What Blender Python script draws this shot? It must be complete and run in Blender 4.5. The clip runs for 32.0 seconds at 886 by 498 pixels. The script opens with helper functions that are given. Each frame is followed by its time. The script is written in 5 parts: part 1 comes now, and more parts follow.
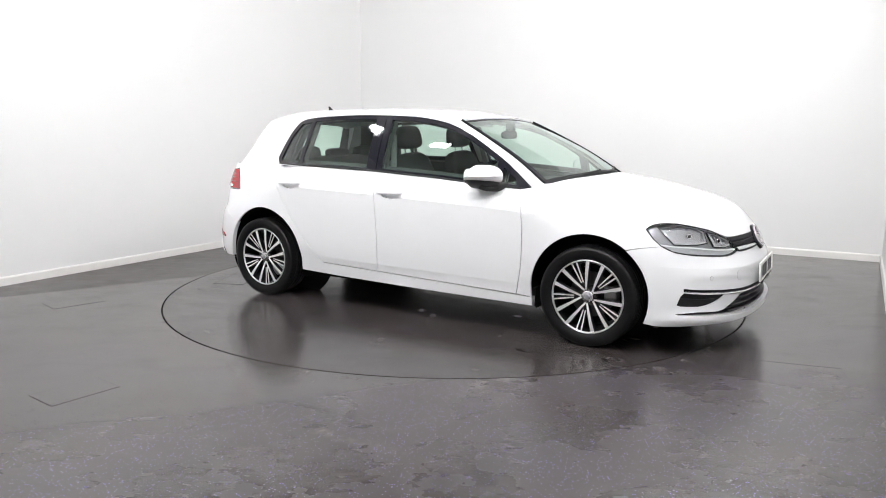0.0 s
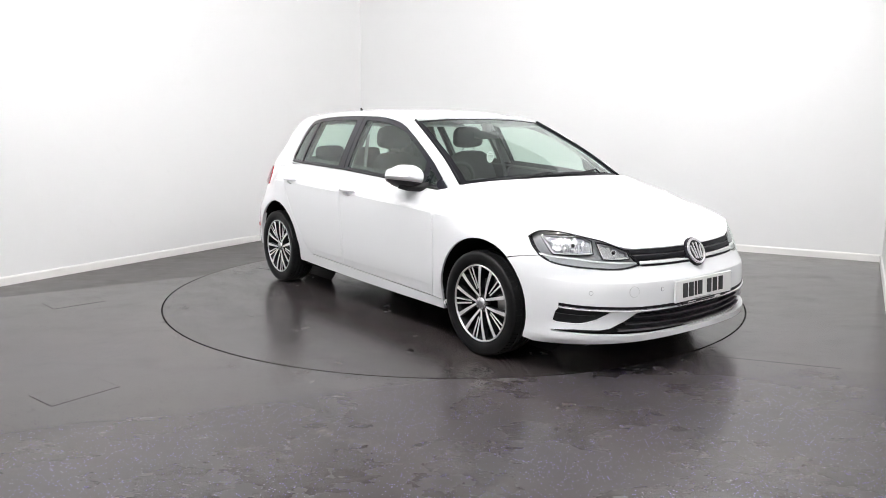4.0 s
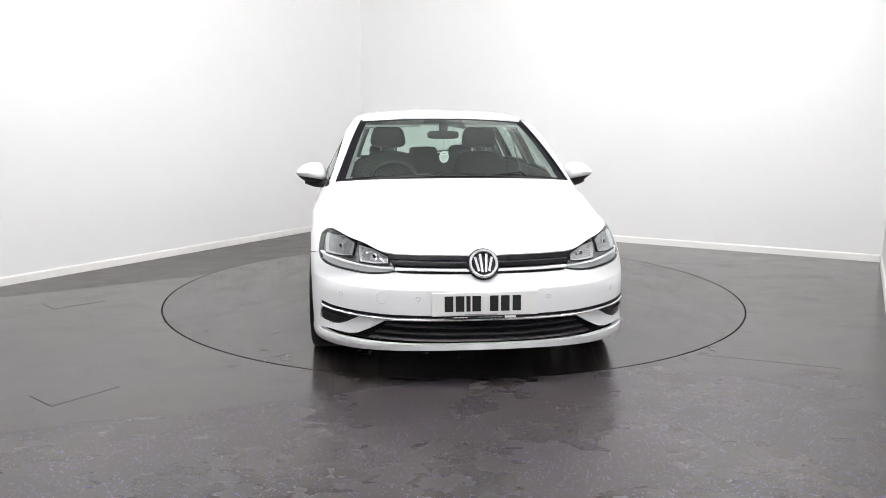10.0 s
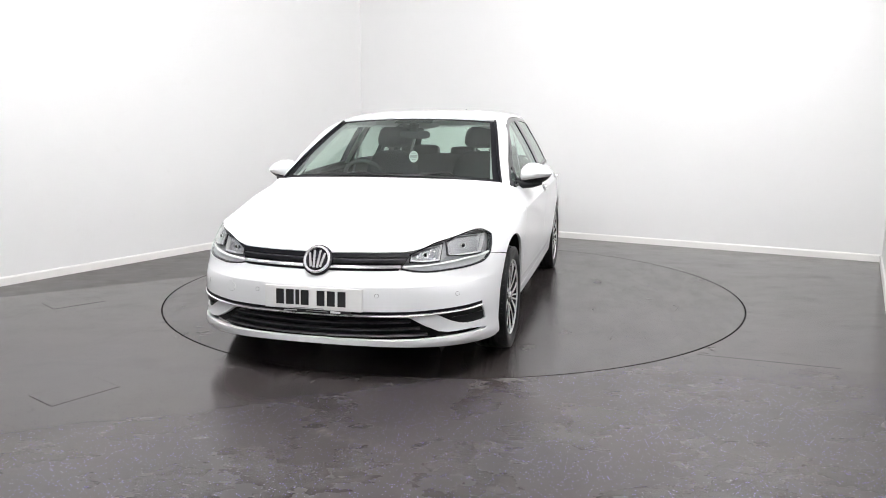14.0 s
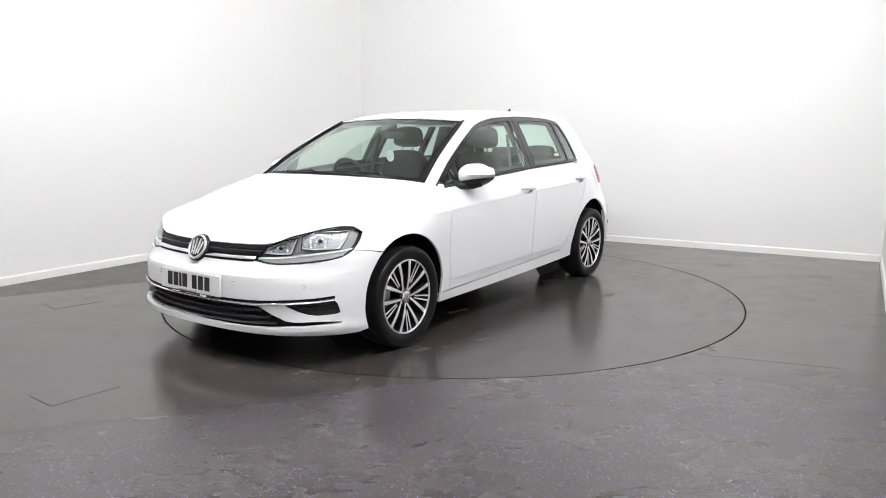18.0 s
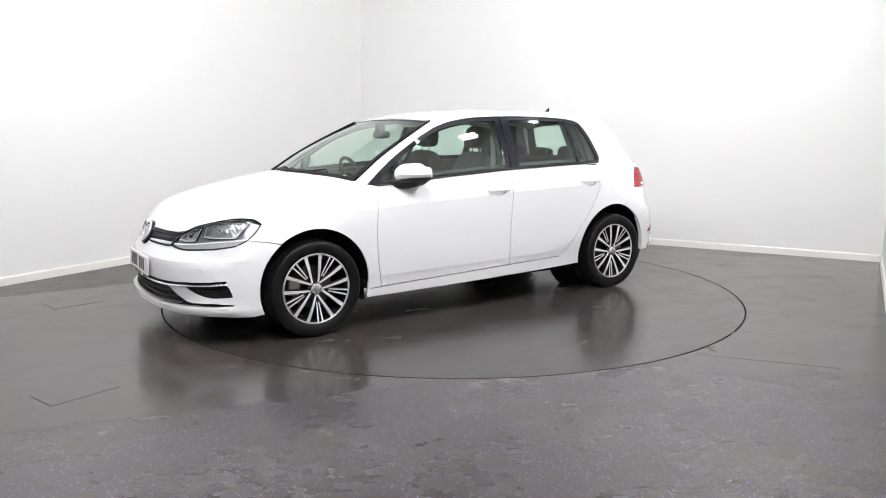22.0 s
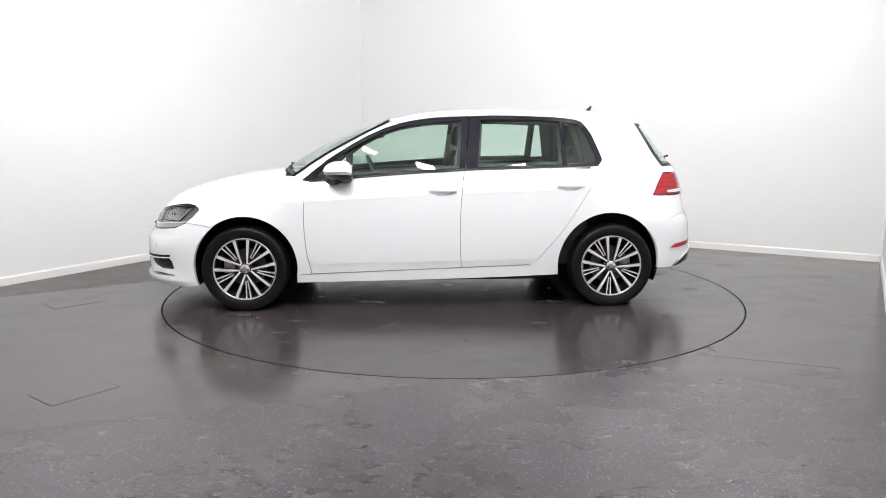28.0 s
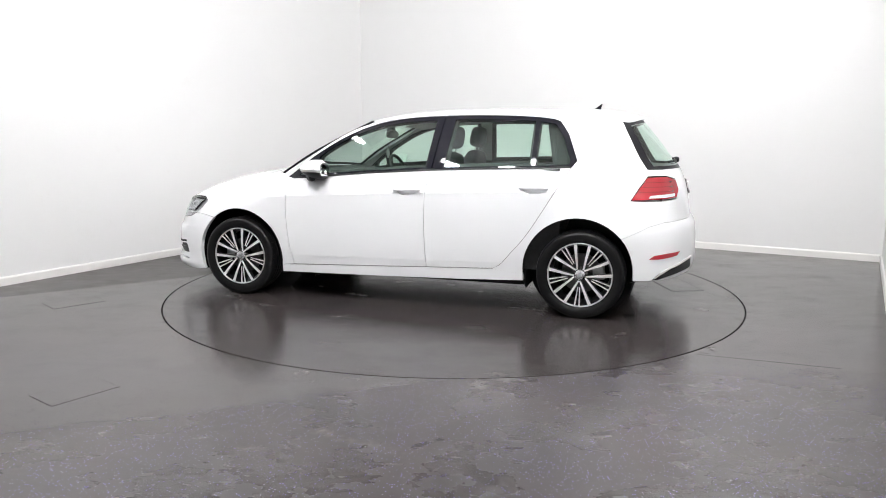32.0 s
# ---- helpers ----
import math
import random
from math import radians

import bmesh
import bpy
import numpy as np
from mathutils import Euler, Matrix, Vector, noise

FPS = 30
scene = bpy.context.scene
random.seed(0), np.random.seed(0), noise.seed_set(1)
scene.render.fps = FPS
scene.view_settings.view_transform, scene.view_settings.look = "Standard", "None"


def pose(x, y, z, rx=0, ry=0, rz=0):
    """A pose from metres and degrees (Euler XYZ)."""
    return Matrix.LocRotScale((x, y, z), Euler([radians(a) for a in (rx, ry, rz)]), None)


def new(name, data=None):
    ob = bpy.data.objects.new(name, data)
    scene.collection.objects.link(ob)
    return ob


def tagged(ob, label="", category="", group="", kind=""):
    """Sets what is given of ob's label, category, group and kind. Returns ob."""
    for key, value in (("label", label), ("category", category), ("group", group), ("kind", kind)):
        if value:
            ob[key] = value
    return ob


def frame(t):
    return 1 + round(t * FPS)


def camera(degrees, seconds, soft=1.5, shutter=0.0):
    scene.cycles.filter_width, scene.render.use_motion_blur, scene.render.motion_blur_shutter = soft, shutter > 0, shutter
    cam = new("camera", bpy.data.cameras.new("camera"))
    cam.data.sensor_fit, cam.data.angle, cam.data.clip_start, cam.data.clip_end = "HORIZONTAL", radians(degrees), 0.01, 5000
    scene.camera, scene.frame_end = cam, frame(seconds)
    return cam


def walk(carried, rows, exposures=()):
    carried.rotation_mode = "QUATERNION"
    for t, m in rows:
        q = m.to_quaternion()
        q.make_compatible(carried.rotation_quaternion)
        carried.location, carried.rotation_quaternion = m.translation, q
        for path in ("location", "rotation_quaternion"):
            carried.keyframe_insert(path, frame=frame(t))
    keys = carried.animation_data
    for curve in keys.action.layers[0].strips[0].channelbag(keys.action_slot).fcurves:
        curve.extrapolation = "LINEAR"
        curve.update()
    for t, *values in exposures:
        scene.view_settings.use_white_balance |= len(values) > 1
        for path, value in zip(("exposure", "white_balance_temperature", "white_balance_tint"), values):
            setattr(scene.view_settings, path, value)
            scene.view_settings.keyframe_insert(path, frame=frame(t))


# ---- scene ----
# ---- camera: stands still in the corner of the studio ----
cam = camera(63.33, 32.0, soft=0.9)
CAM_AT = Matrix.Translation((0.0, -5.762, 1.248)) @ pose(0, 0, 0, 0, 0, 0.762) @ pose(0, 0, 0, 90 - 9.185, 0, 0) @ pose(0, 0, 0, 0, 0, 0.1)
walk(cam, [(0.0, CAM_AT), (32.0, CAM_AT)], [(0.0, 0.0), (32.0, 0.0)])

# The turntable's middle is the origin; the room is turned against the camera.
ROOM_TURN = -29.25
LEFT, RIGHT, BACK, FRONT, CEILING = -3.21, 3.07, 3.15, -5.75, 4.15
ROOM = pose(0, 0, 0, 0, 0, ROOM_TURN)
DISC_R = 2.226

# ---- light: a closed studio, lit by ceiling panels alone ----
world = bpy.data.worlds.new("world")
scene.world = world
world.use_nodes = True
world.node_tree.nodes["Background"].inputs[0].default_value = (0.8, 0.85, 0.9, 1)
world.node_tree.nodes["Background"].inputs[1].default_value = 0.05
PANEL_STRENGTH = 288.0
# flood lamps under the ceiling round three sides of the turntable: place, bearing and tilt from straight down, towards the car
# (2.6, 2.2) and the last three are fill lamps added for wall and car front
PANELS = [(-2.5, -2.05, 30, 50), (-1.6, -2.75, 60, 50), (-0.15, -3.2, 90, 52), (0.75, -3.15, 100, 52), (1.65, -3.0, 115, 52),
          (2.7, -1.9, 145, 66), (2.7, -0.15, 165, 62), (2.75, 0.85, 185, 56), (2.6, 2.2, 188, 62), (1.9, -4.3, 119, 58), (2.6, -3.6, 119, 55), (0.6, -4.6, 110, 58)]
PANEL_SIZE = (0.27, 0.15)


# ---- materials ----
def material(name, base, rough=0.5, metal=0.0, coat=0.0, spec=0.5):
    m = bpy.data.materials.new(name)
    m.use_nodes = True
    b = m.node_tree.nodes["Principled BSDF"]
    b.inputs["Base Color"].default_value = (*base, 1)
    b.inputs["Roughness"].default_value = rough
    b.inputs["Metallic"].default_value = metal
    b.inputs["Coat Weight"].default_value = coat
    b.inputs["Coat Roughness"].default_value = 0.03
    b.inputs["Specular IOR Level"].default_value = spec
    return m


class Nodes:
    """Short hand for a material's node tree."""

    def __init__(self, m):
        self.m, self.tree = m, m.node_tree
        self.bsdf = self.tree.nodes["Principled BSDF"]

    def add(self, kind, **inputs):
        n = self.tree.nodes.new("ShaderNode" + kind)
        for key, value in inputs.items():
            key = key.replace("_", " ")
            if isinstance(value, bpy.types.NodeSocket):
                self.tree.links.new(value, n.inputs[key])
            else:
                n.inputs[key].default_value = value
        return n

    def link(self, a, b):
        self.tree.links.new(a, b)

    def coords(self, which="Object"):
        return self.add("TexCoord").outputs[which]

    def noise(self, vector, scale, detail=4.0, rough=0.55):
        return self.add("TexNoise", Vector=vector, Scale=scale, Detail=detail, Roughness=rough).outputs["Fac"]

    def ramp(self, fac, *stops):
        n = self.add("ValToRGB", Fac=fac)
        e = n.color_ramp.elements
        while len(e) < len(stops):
            e.new(0.5)
        for el, (at, c) in zip(e, stops):
            el.position = at
            el.color = (c, c, c, 1) if isinstance(c, (int, float)) else (*c, 1)
        return n.outputs["Color"]

    def math(self, op, a, b=0.0, clamp=False):
        n = self.tree.nodes.new("ShaderNodeMath")
        n.operation, n.use_clamp = op, clamp
        for i, v in enumerate((a, b)):
            if isinstance(v, bpy.types.NodeSocket):
                self.tree.links.new(v, n.inputs[i])
            else:
                n.inputs[i].default_value = v
        return n.outputs[0]

    def mix(self, fac, a, b):
        n = self.tree.nodes.new("ShaderNodeMix")
        n.data_type = "RGBA"
        for i, v in ((0, fac), (6, a), (7, b)):
            if isinstance(v, bpy.types.NodeSocket):
                self.tree.links.new(v, n.inputs[i])
            else:
                n.inputs[i].default_value = v if i == 0 else (*v, 1)
        return n.outputs[2]

    def bump(self, height, strength, distance=0.002):
        n = self.add("Bump", Height=height, Strength=strength, Distance=distance)
        self.link(n.outputs[0], self.bsdf.inputs["Normal"])

    def set(self, key, socket):
        self.link(socket, self.bsdf.inputs[key])


def wall_paint():
    m = material("wall_paint", (0.83, 0.83, 0.83), 0.62)
    n = Nodes(m)
    v = n.coords()
    big = n.noise(v, 0.9, 3)
    fine = n.noise(v, 160, 2)
    smudge = n.ramp(n.noise(v, 3.5, 7, 0.7), (0.62, 0.0), (0.80, 0.5))
    n.set("Base Color", n.mix(smudge, n.mix(big, (0.742, 0.742, 0.740), (0.775, 0.774, 0.770)), (0.69, 0.685, 0.67)))
    n.bump(fine, 0.12, 0.001)
    return m


def floor_vinyl(name, disc):
    """Dark safety vinyl with glittering chips; the trodden sheets are smoother."""
    m = material(name, (0.06, 0.06, 0.06), 0.3, spec=0.80 if disc else 0.65)
    n = Nodes(m)
    v = n.coords()
    cells = n.add("TexVoronoi", Vector=v, Scale=104.0)
    pick = n.add("SeparateColor", Color=cells.outputs["Color"])
    near = n.math("LESS_THAN", cells.outputs["Distance"], 0.27)
    rare = n.math("GREATER_THAN", pick.outputs[0], 0.69 if not disc else 0.975)
    chip = n.math("MULTIPLY", near, rare)
    big = n.noise(v, 0.8, 5, 0.6)
    mid = n.noise(v, 9.0, 6, 0.7)
    fine = n.noise(v, 260, 2)
    base = n.mix(big, (0.046, 0.040, 0.041), (0.076, 0.067, 0.068))
    base = n.mix(n.ramp(mid, (0.55, 0.0), (0.85, 0.5)), base, (0.085, 0.081, 0.078))
    base = n.mix(n.ramp(fine, (0.35, 0.0), (0.7, 0.5)), base, (0.024, 0.023, 0.023))
    tone = n.mix(n.math("GREATER_THAN", pick.outputs[1], 0.66), (0.34, 0.28, 0.80), (0.50, 0.47, 0.62))
    streak = n.add("Mapping", Vector=v)
    streak.inputs["Scale"].default_value = (1.0, 2.2, 1.0)
    wear = n.noise(streak.outputs[0], 2.2, 6, 0.65)
    if disc:
        rough = n.ramp(wear, (0.3, 0.18), (0.7, 0.27))
        chip = n.math("MULTIPLY", chip, 0.5)
    else:
        xyz = n.add("SeparateXYZ", Vector=v)
        wob = n.math("MULTIPLY", n.math("SUBTRACT", n.noise(v, 3.0, 3), 0.5), 0.05)

        def beyond(nx, ny, c, soft):
            d = n.math("ADD", n.math("MULTIPLY", xyz.outputs[0], nx), n.math("MULTIPLY", xyz.outputs[1], ny))
            return n.math("DIVIDE", n.math("SUBTRACT", n.math("ADD", d, wob), c), soft, clamp=True)

        # three sheets: a dull one along the wall, a polished one, a coarse one before the turntable
        dull = beyond(-0.583, 0.813, 1.627, 0.03)
        coarse = n.math("MULTIPLY", beyond(0.358, -0.934, 2.03, 0.07), beyond(-0.330, -0.944, 1.218, 0.45))
        rough = n.math("ADD", n.ramp(wear, (0.3, 0.15), (0.7, 0.23)), n.math("ADD", n.math("MULTIPLY", dull, 0.20), n.math("MULTIPLY", coarse, n.ramp(n.noise(v, 2.3, 3, 0.5), (0.34, 0.06), (0.60, 0.13)))))
        thick = n.ramp(n.noise(v, 2.4, 4), (0.35, 0.55), (0.65, 1.0))
        chip = n.math("MULTIPLY", n.math("MULTIPLY", chip, thick), n.math("ADD", n.math("MULTIPLY", coarse, 0.72), 0.08))
    # warm grime in broad patches, dried marks round the turntable's edge, a few dark drips
    grime = n.ramp(n.noise(v, 1.7, 6, 0.7), (0.42, 0.0), (0.66, 0.75))
    base = n.mix(grime, base, (0.058, 0.047, 0.043))
    if not disc:
        away = n.add("VectorMath")
        away.operation = "LENGTH"
        n.link(v, away.inputs[0])
        ring = n.ramp(n.math("DIVIDE", n.math("SUBTRACT", away.outputs["Value"], 2.15), 0.5), (0.10, 0.0), (0.17, 1.0), (0.36, 0.55), (0.75, 0.0))
        dried = n.math("MULTIPLY", ring, n.ramp(n.noise(v, 5.5, 9, 0.78), (0.52, 0.0), (0.62, 0.65)))
        base = n.mix(dried, base, (0.17, 0.165, 0.16))
        rough = n.math("ADD", rough, n.math("MULTIPLY", dried, 0.15))
        chalk = n.ramp(n.noise(streak.outputs[0], 2.6, 6, 0.6), (0.54, 0.0), (0.80, 0.25))
        base = n.mix(chalk, base, (0.12, 0.112, 0.105))
        # one long chalky scuff before the turntable
        local = n.add("Mapping", Vector=v)
        local.vector_type = "TEXTURE"
        local.inputs["Location"].default_value = (-0.60, -2.87, 0)
        local.inputs["Rotation"].default_value = (0, 0, radians(-30))
        axes = n.add("SeparateXYZ", Vector=local.outputs[0])
        run = n.ramp(axes.outputs[0], (0.0, 0.0), (0.05, 1.0), (0.15, 0.7), (0.60, 0.0))
        across = n.math("ABSOLUTE", n.math("ADD", axes.outputs[1], n.math("MULTIPLY", n.math("SUBTRACT", n.noise(v, 6.0, 3), 0.5), 0.10)))
        scuff = n.math("MULTIPLY", n.math("MULTIPLY", run, n.ramp(across, (0.012, 1.0), (0.045, 0.0))), n.ramp(n.noise(v, 28.0, 6, 0.7), (0.42, 0.0), (0.62, 0.85)))
        base = n.mix(scuff, base, (0.19, 0.175, 0.155))
        # smoother patches in the coarse sheet; their dark reflection is put into the colour
        dark_gloss = n.math("MULTIPLY", coarse, n.ramp(n.noise(v, 3.1, 4, 0.5), (0.50, 0.0), (0.78, 0.5)))
        base = n.mix(dark_gloss, base, (0.034, 0.029, 0.028))
        rough = n.math("SUBTRACT", rough, n.math("MULTIPLY", dark_gloss, 0.08))
    if disc:
        base = n.mix(0.32, base, (0.012, 0.010, 0.010))
        drip = n.ramp(n.noise(v, 5.5, 3, 0.5), (0.70, 0.0), (0.73, 1.0))
        base = n.mix(n.math("MULTIPLY", drip, 0.6), base, (0.018, 0.017, 0.017))
    # scuffs and dried water marks
    marks = n.ramp(n.noise(v, 3.2, 5, 0.6), (0.52, 0.0), (0.66, 1.0), (0.78, 0.15))
    rough = n.math("ADD", rough, n.math("MULTIPLY", marks, 0.045))
    smear = n.ramp(n.noise(streak.outputs[0], 5.0, 5, 0.6), (0.50, 0.0), (0.80, 1.0))
    rough = n.math("SUBTRACT", rough, n.math("MULTIPLY", smear, 0.05))
    n.set("Base Color", n.mix(chip, base, tone))
    n.set("Roughness", rough)
    n.bump(fine, 0.10, 0.0006)
    return m


WALL = wall_paint()
SKIRTING = material("skirting_paint", (0.80, 0.79, 0.77), 0.35)
CEIL = material("ceiling_paint", (0.56, 0.56, 0.56), 0.8)
FLOOR = floor_vinyl("floor_vinyl", False)
DISC = floor_vinyl("disc_vinyl", True)
WATER = material("dirty_water", (0.010, 0.009, 0.009), 0.07)
GROOVE = material("groove_dark", (0.006, 0.006, 0.006), 0.9)
JOINT = material("joint_grey", (0.036, 0.034, 0.034), 0.5)
PANEL_GLOW = bpy.data.materials.new("panel_glow")
PANEL_GLOW.use_nodes = True
_n = PANEL_GLOW.node_tree
_n.nodes.remove(_n.nodes["Principled BSDF"])
_e = _n.nodes.new("ShaderNodeEmission")
_e.inputs[0].default_value, _e.inputs[1].default_value = (1.0, 0.99, 1.0, 1), PANEL_STRENGTH
_n.links.new(_e.outputs[0], _n.nodes["Material Output"].inputs[0])
LAMP_FRAME = material("lamp_frame_white", (0.8, 0.8, 0.8), 0.4)


# ---- mesh helpers ----
def mesh_object(name, bm, mat, smooth=False):
    me = bpy.data.meshes.new(name)
    bm.normal_update()
    if smooth:
        for f in bm.faces:
            f.smooth = True
    bm.to_mesh(me)
    bm.free()
    for m in mat if isinstance(mat, (list, tuple)) else [mat]:
        me.materials.append(m)
    return new(name, me)


def part(name, bm, mat, parent, label="", smooth=False):
    ob = mesh_object(name, bm, mat, smooth)
    ob.parent = parent
    if label:
        ob["label"] = label
    return ob


def box(bm, x0, y0, z0, x1, y1, z1, bevel=0.0):
    vs = [bm.verts.new((x, y, z)) for z in (z0, z1) for x, y in ((x0, y0), (x1, y0), (x1, y1), (x0, y1))]
    fs = [bm.faces.new([vs[i] for i in f]) for f in ((3, 2, 1, 0), (4, 5, 6, 7), (0, 1, 5, 4), (1, 2, 6, 5), (2, 3, 7, 6), (3, 0, 4, 7))]
    if bevel:
        es = list({e for f in fs for e in f.edges})
        bmesh.ops.bevel(bm, geom=es, offset=bevel, segments=2, affect="EDGES", profile=0.5)
    return bm


def boxed(*a, bevel=0.0):
    return box(bmesh.new(), *a, bevel=bevel)


# ---- the studio ----
def build_room():
    def wall(name, *a):
        ob = mesh_object(name, boxed(*a), WALL)
        ob.matrix_world = ROOM
        tagged(ob, "plain white painted studio wall, lightly scuffed", "wall", kind="structure")
        return ob

    t = 0.2
    wall("wall_west", LEFT - t, FRONT - t, -0.1, LEFT, BACK + t, CEILING)
    wall("wall_east", RIGHT, FRONT - t, -0.1, RIGHT + t, BACK + t, CEILING)
    wall("wall_north", LEFT, BACK, -0.1, RIGHT, BACK + t, CEILING)
    wall("wall_south", LEFT, FRONT - t, -0.1, RIGHT, FRONT, CEILING)
    ob = mesh_object("ceiling", boxed(LEFT - t, FRONT - t, CEILING, RIGHT + t, BACK + t, CEILING + 0.2), CEIL)
    ob.matrix_world = ROOM
    tagged(ob, "plain grey painted studio ceiling", "ceiling", kind="structure")

    # skirting boards with a chamfered top
    def skirting(name, length, m):
        bm = bmesh.new()
        prof = [(0, 0.0), (-0.016, 0.0), (-0.016, 0.060), (-0.010, 0.071), (0, 0.073)]
        a = [bm.verts.new((0, y, z)) for y, z in prof]
        b = [bm.verts.new((length, y, z)) for y, z in prof]
        for i in range(len(prof)):
            j = (i + 1) % len(prof)
            bm.faces.new((a[i], a[j], b[j], b[i]))
        bm.faces.new(a[::-1]), bm.faces.new(b)
        bmesh.ops.recalc_face_normals(bm, faces=bm.faces)
        ob = mesh_object(name, bm, SKIRTING)
        ob.matrix_world = ROOM @ m
        tagged(ob, "low white painted skirting board along the wall", "skirting board", kind="structure")

    w, d = RIGHT - LEFT, BACK - FRONT
    skirting("baseboard_north", w, pose(LEFT, BACK, 0))
    skirting("baseboard_west", d, pose(LEFT, FRONT, 0, 0, 0, 90))
    skirting("baseboard_east", d, pose(RIGHT, BACK, 0, 0, 0, -90))
    skirting("baseboard_south", w, pose(RIGHT, FRONT, 0, 0, 0, 180))

    # floor with a round hole for the turntable
    bm = bmesh.new()
    n = 160
    ring = [bm.verts.new((DISC_R * math.cos(a), DISC_R * math.sin(a), 0)) for a in (2 * math.pi * i / n for i in range(n))]
    low = [bm.verts.new((v.co.x, v.co.y, -0.03)) for v in ring]
    rot = ROOM.inverted()
    outer = []
    for v in ring:
        c = rot @ v.co
        k = min((RIGHT if c.x > 0 else LEFT) / c.x if abs(c.x) > 1e-6 else 1e9, (BACK if c.y > 0 else FRONT) / c.y if abs(c.y) > 1e-6 else 1e9)
        o = ROOM @ Vector((c.x * k, c.y * k, 0))
        outer.append(bm.verts.new(o))
    for i in range(n):
        j = (i + 1) % n
        bm.faces.new((ring[i], outer[i], outer[j], ring[j]))
        bm.faces.new((low[i], ring[i], ring[j], low[j]))
    corners = [ROOM @ Vector((x, y, 0)) for x in (LEFT, RIGHT) for y in (BACK, FRONT)]
    for c in corners:
        # the missing corner triangle of the outline
        best = min(range(n), key=lambda q: (outer[q].co - c).length + (outer[(q + 1) % n].co - c).length)
        bm.faces.new((outer[best], bm.verts.new(c), outer[(best + 1) % n]))
    ob = mesh_object("floor", bm, FLOOR)
    tagged(ob, "dark grey speckled vinyl safety floor, worn and glossy", "floor", kind="structure")

    # pit under the disc
    bm = bmesh.new()
    bmesh.ops.create_circle(bm, cap_ends=True, segments=96, radius=DISC_R + 0.02)
    ob = mesh_object("turntable_pit", bm, GROOVE)
    ob.location.z = -0.03
    tagged(ob, "black gap round the turntable disc", "floor gap", kind="structure")


def flood_light(u, v, bearing, tilt):
    lamp = new("flood_light")
    w, d = PANEL_SIZE[0] / 2, PANEL_SIZE[1] / 2
    # the head looks down its own -z; tilted about its long side, then turned to its bearing
    head = pose(0, 0, -0.17) @ pose(0, 0, 0, 0, 0, bearing - 90) @ pose(0, 0, 0, tilt, 0, 0)
    bm = bmesh.new()
    for a in ((-w - 0.03, -d - 0.03, -0.05, w + 0.03, -d, 0), (-w - 0.03, d, -0.05, w + 0.03, d + 0.03, 0), (-w - 0.03, -d, -0.05, -w, d, 0), (w, -d, -0.05, w + 0.03, d, 0), (-w, -d, -0.004, w, d, 0.02)):
        box(bm, *a)
    bm.transform(head)
    part("housing", bm, LAMP_FRAME, lamp)
    bm = boxed(-w, -d, -0.04, w, d, -0.005)
    bm.transform(head)
    part("diffuser", bm, PANEL_GLOW, lamp, "glowing white diffuser")
    part("arm", boxed(-0.02, -0.02, -0.17, 0.02, 0.02, -0.008), LAMP_FRAME, lamp)
    part("ceiling_plate", boxed(-0.06, -0.06, -0.008, 0.06, 0.06, 0.0, bevel=0.002), LAMP_FRAME, lamp)
    lamp.matrix_world = ROOM @ pose(u, v, CEILING - 0.001)
    # one label for all lamps, the four added fill lamps too
    tagged(lamp, "white rectangular flood light on the ceiling, switched on", "flood light", "studio flood lights")


def build_lamps():
    for row in PANELS:
        flood_light(*row)


build_room()
build_lamps()


# ---- turntable ----
def hatch(parent, m, length, width, joint=0.006):
    bm = boxed(-length / 2, -width / 2, 0.0004, length / 2, width / 2, 0.0012)
    bm.transform(m)
    part("hatch_joint", bm, JOINT, parent)
    bm = boxed(-length / 2 + joint, -width / 2 + joint, 0.0004, length / 2 - joint, width / 2 - joint, 0.0015)
    bm.transform(m)
    part("hatch_lid", bm, DISC if parent.name == "turntable" else FLOOR, parent)


def build_floor_hatches():
    for x, y, a, length, width in ((-1.840, -2.435, 54.0, 0.33, 0.228), (-2.815, -0.585, 46.0, 0.36, 0.26)):
        h = new("floor_hatch")
        hatch(h, pose(x, y, 0, 0, 0, a), length, width, 0.0025)
        tagged(h, "flush rectangular access hatch in the dark vinyl floor", "floor hatch", "floor hatches")
    # welded seam between two sheets
    bm = boxed(0.21, -0.0008, 0.0003, 0.95, 0.0008, 0.001)
    bm.transform(pose(1.20, -1.712, 0, 0, 0, -19.3))
    ob = mesh_object("floor_seam", bm, JOINT)
    tagged(ob, "thin dark seam between two vinyl sheets", "floor seam", kind="structure")


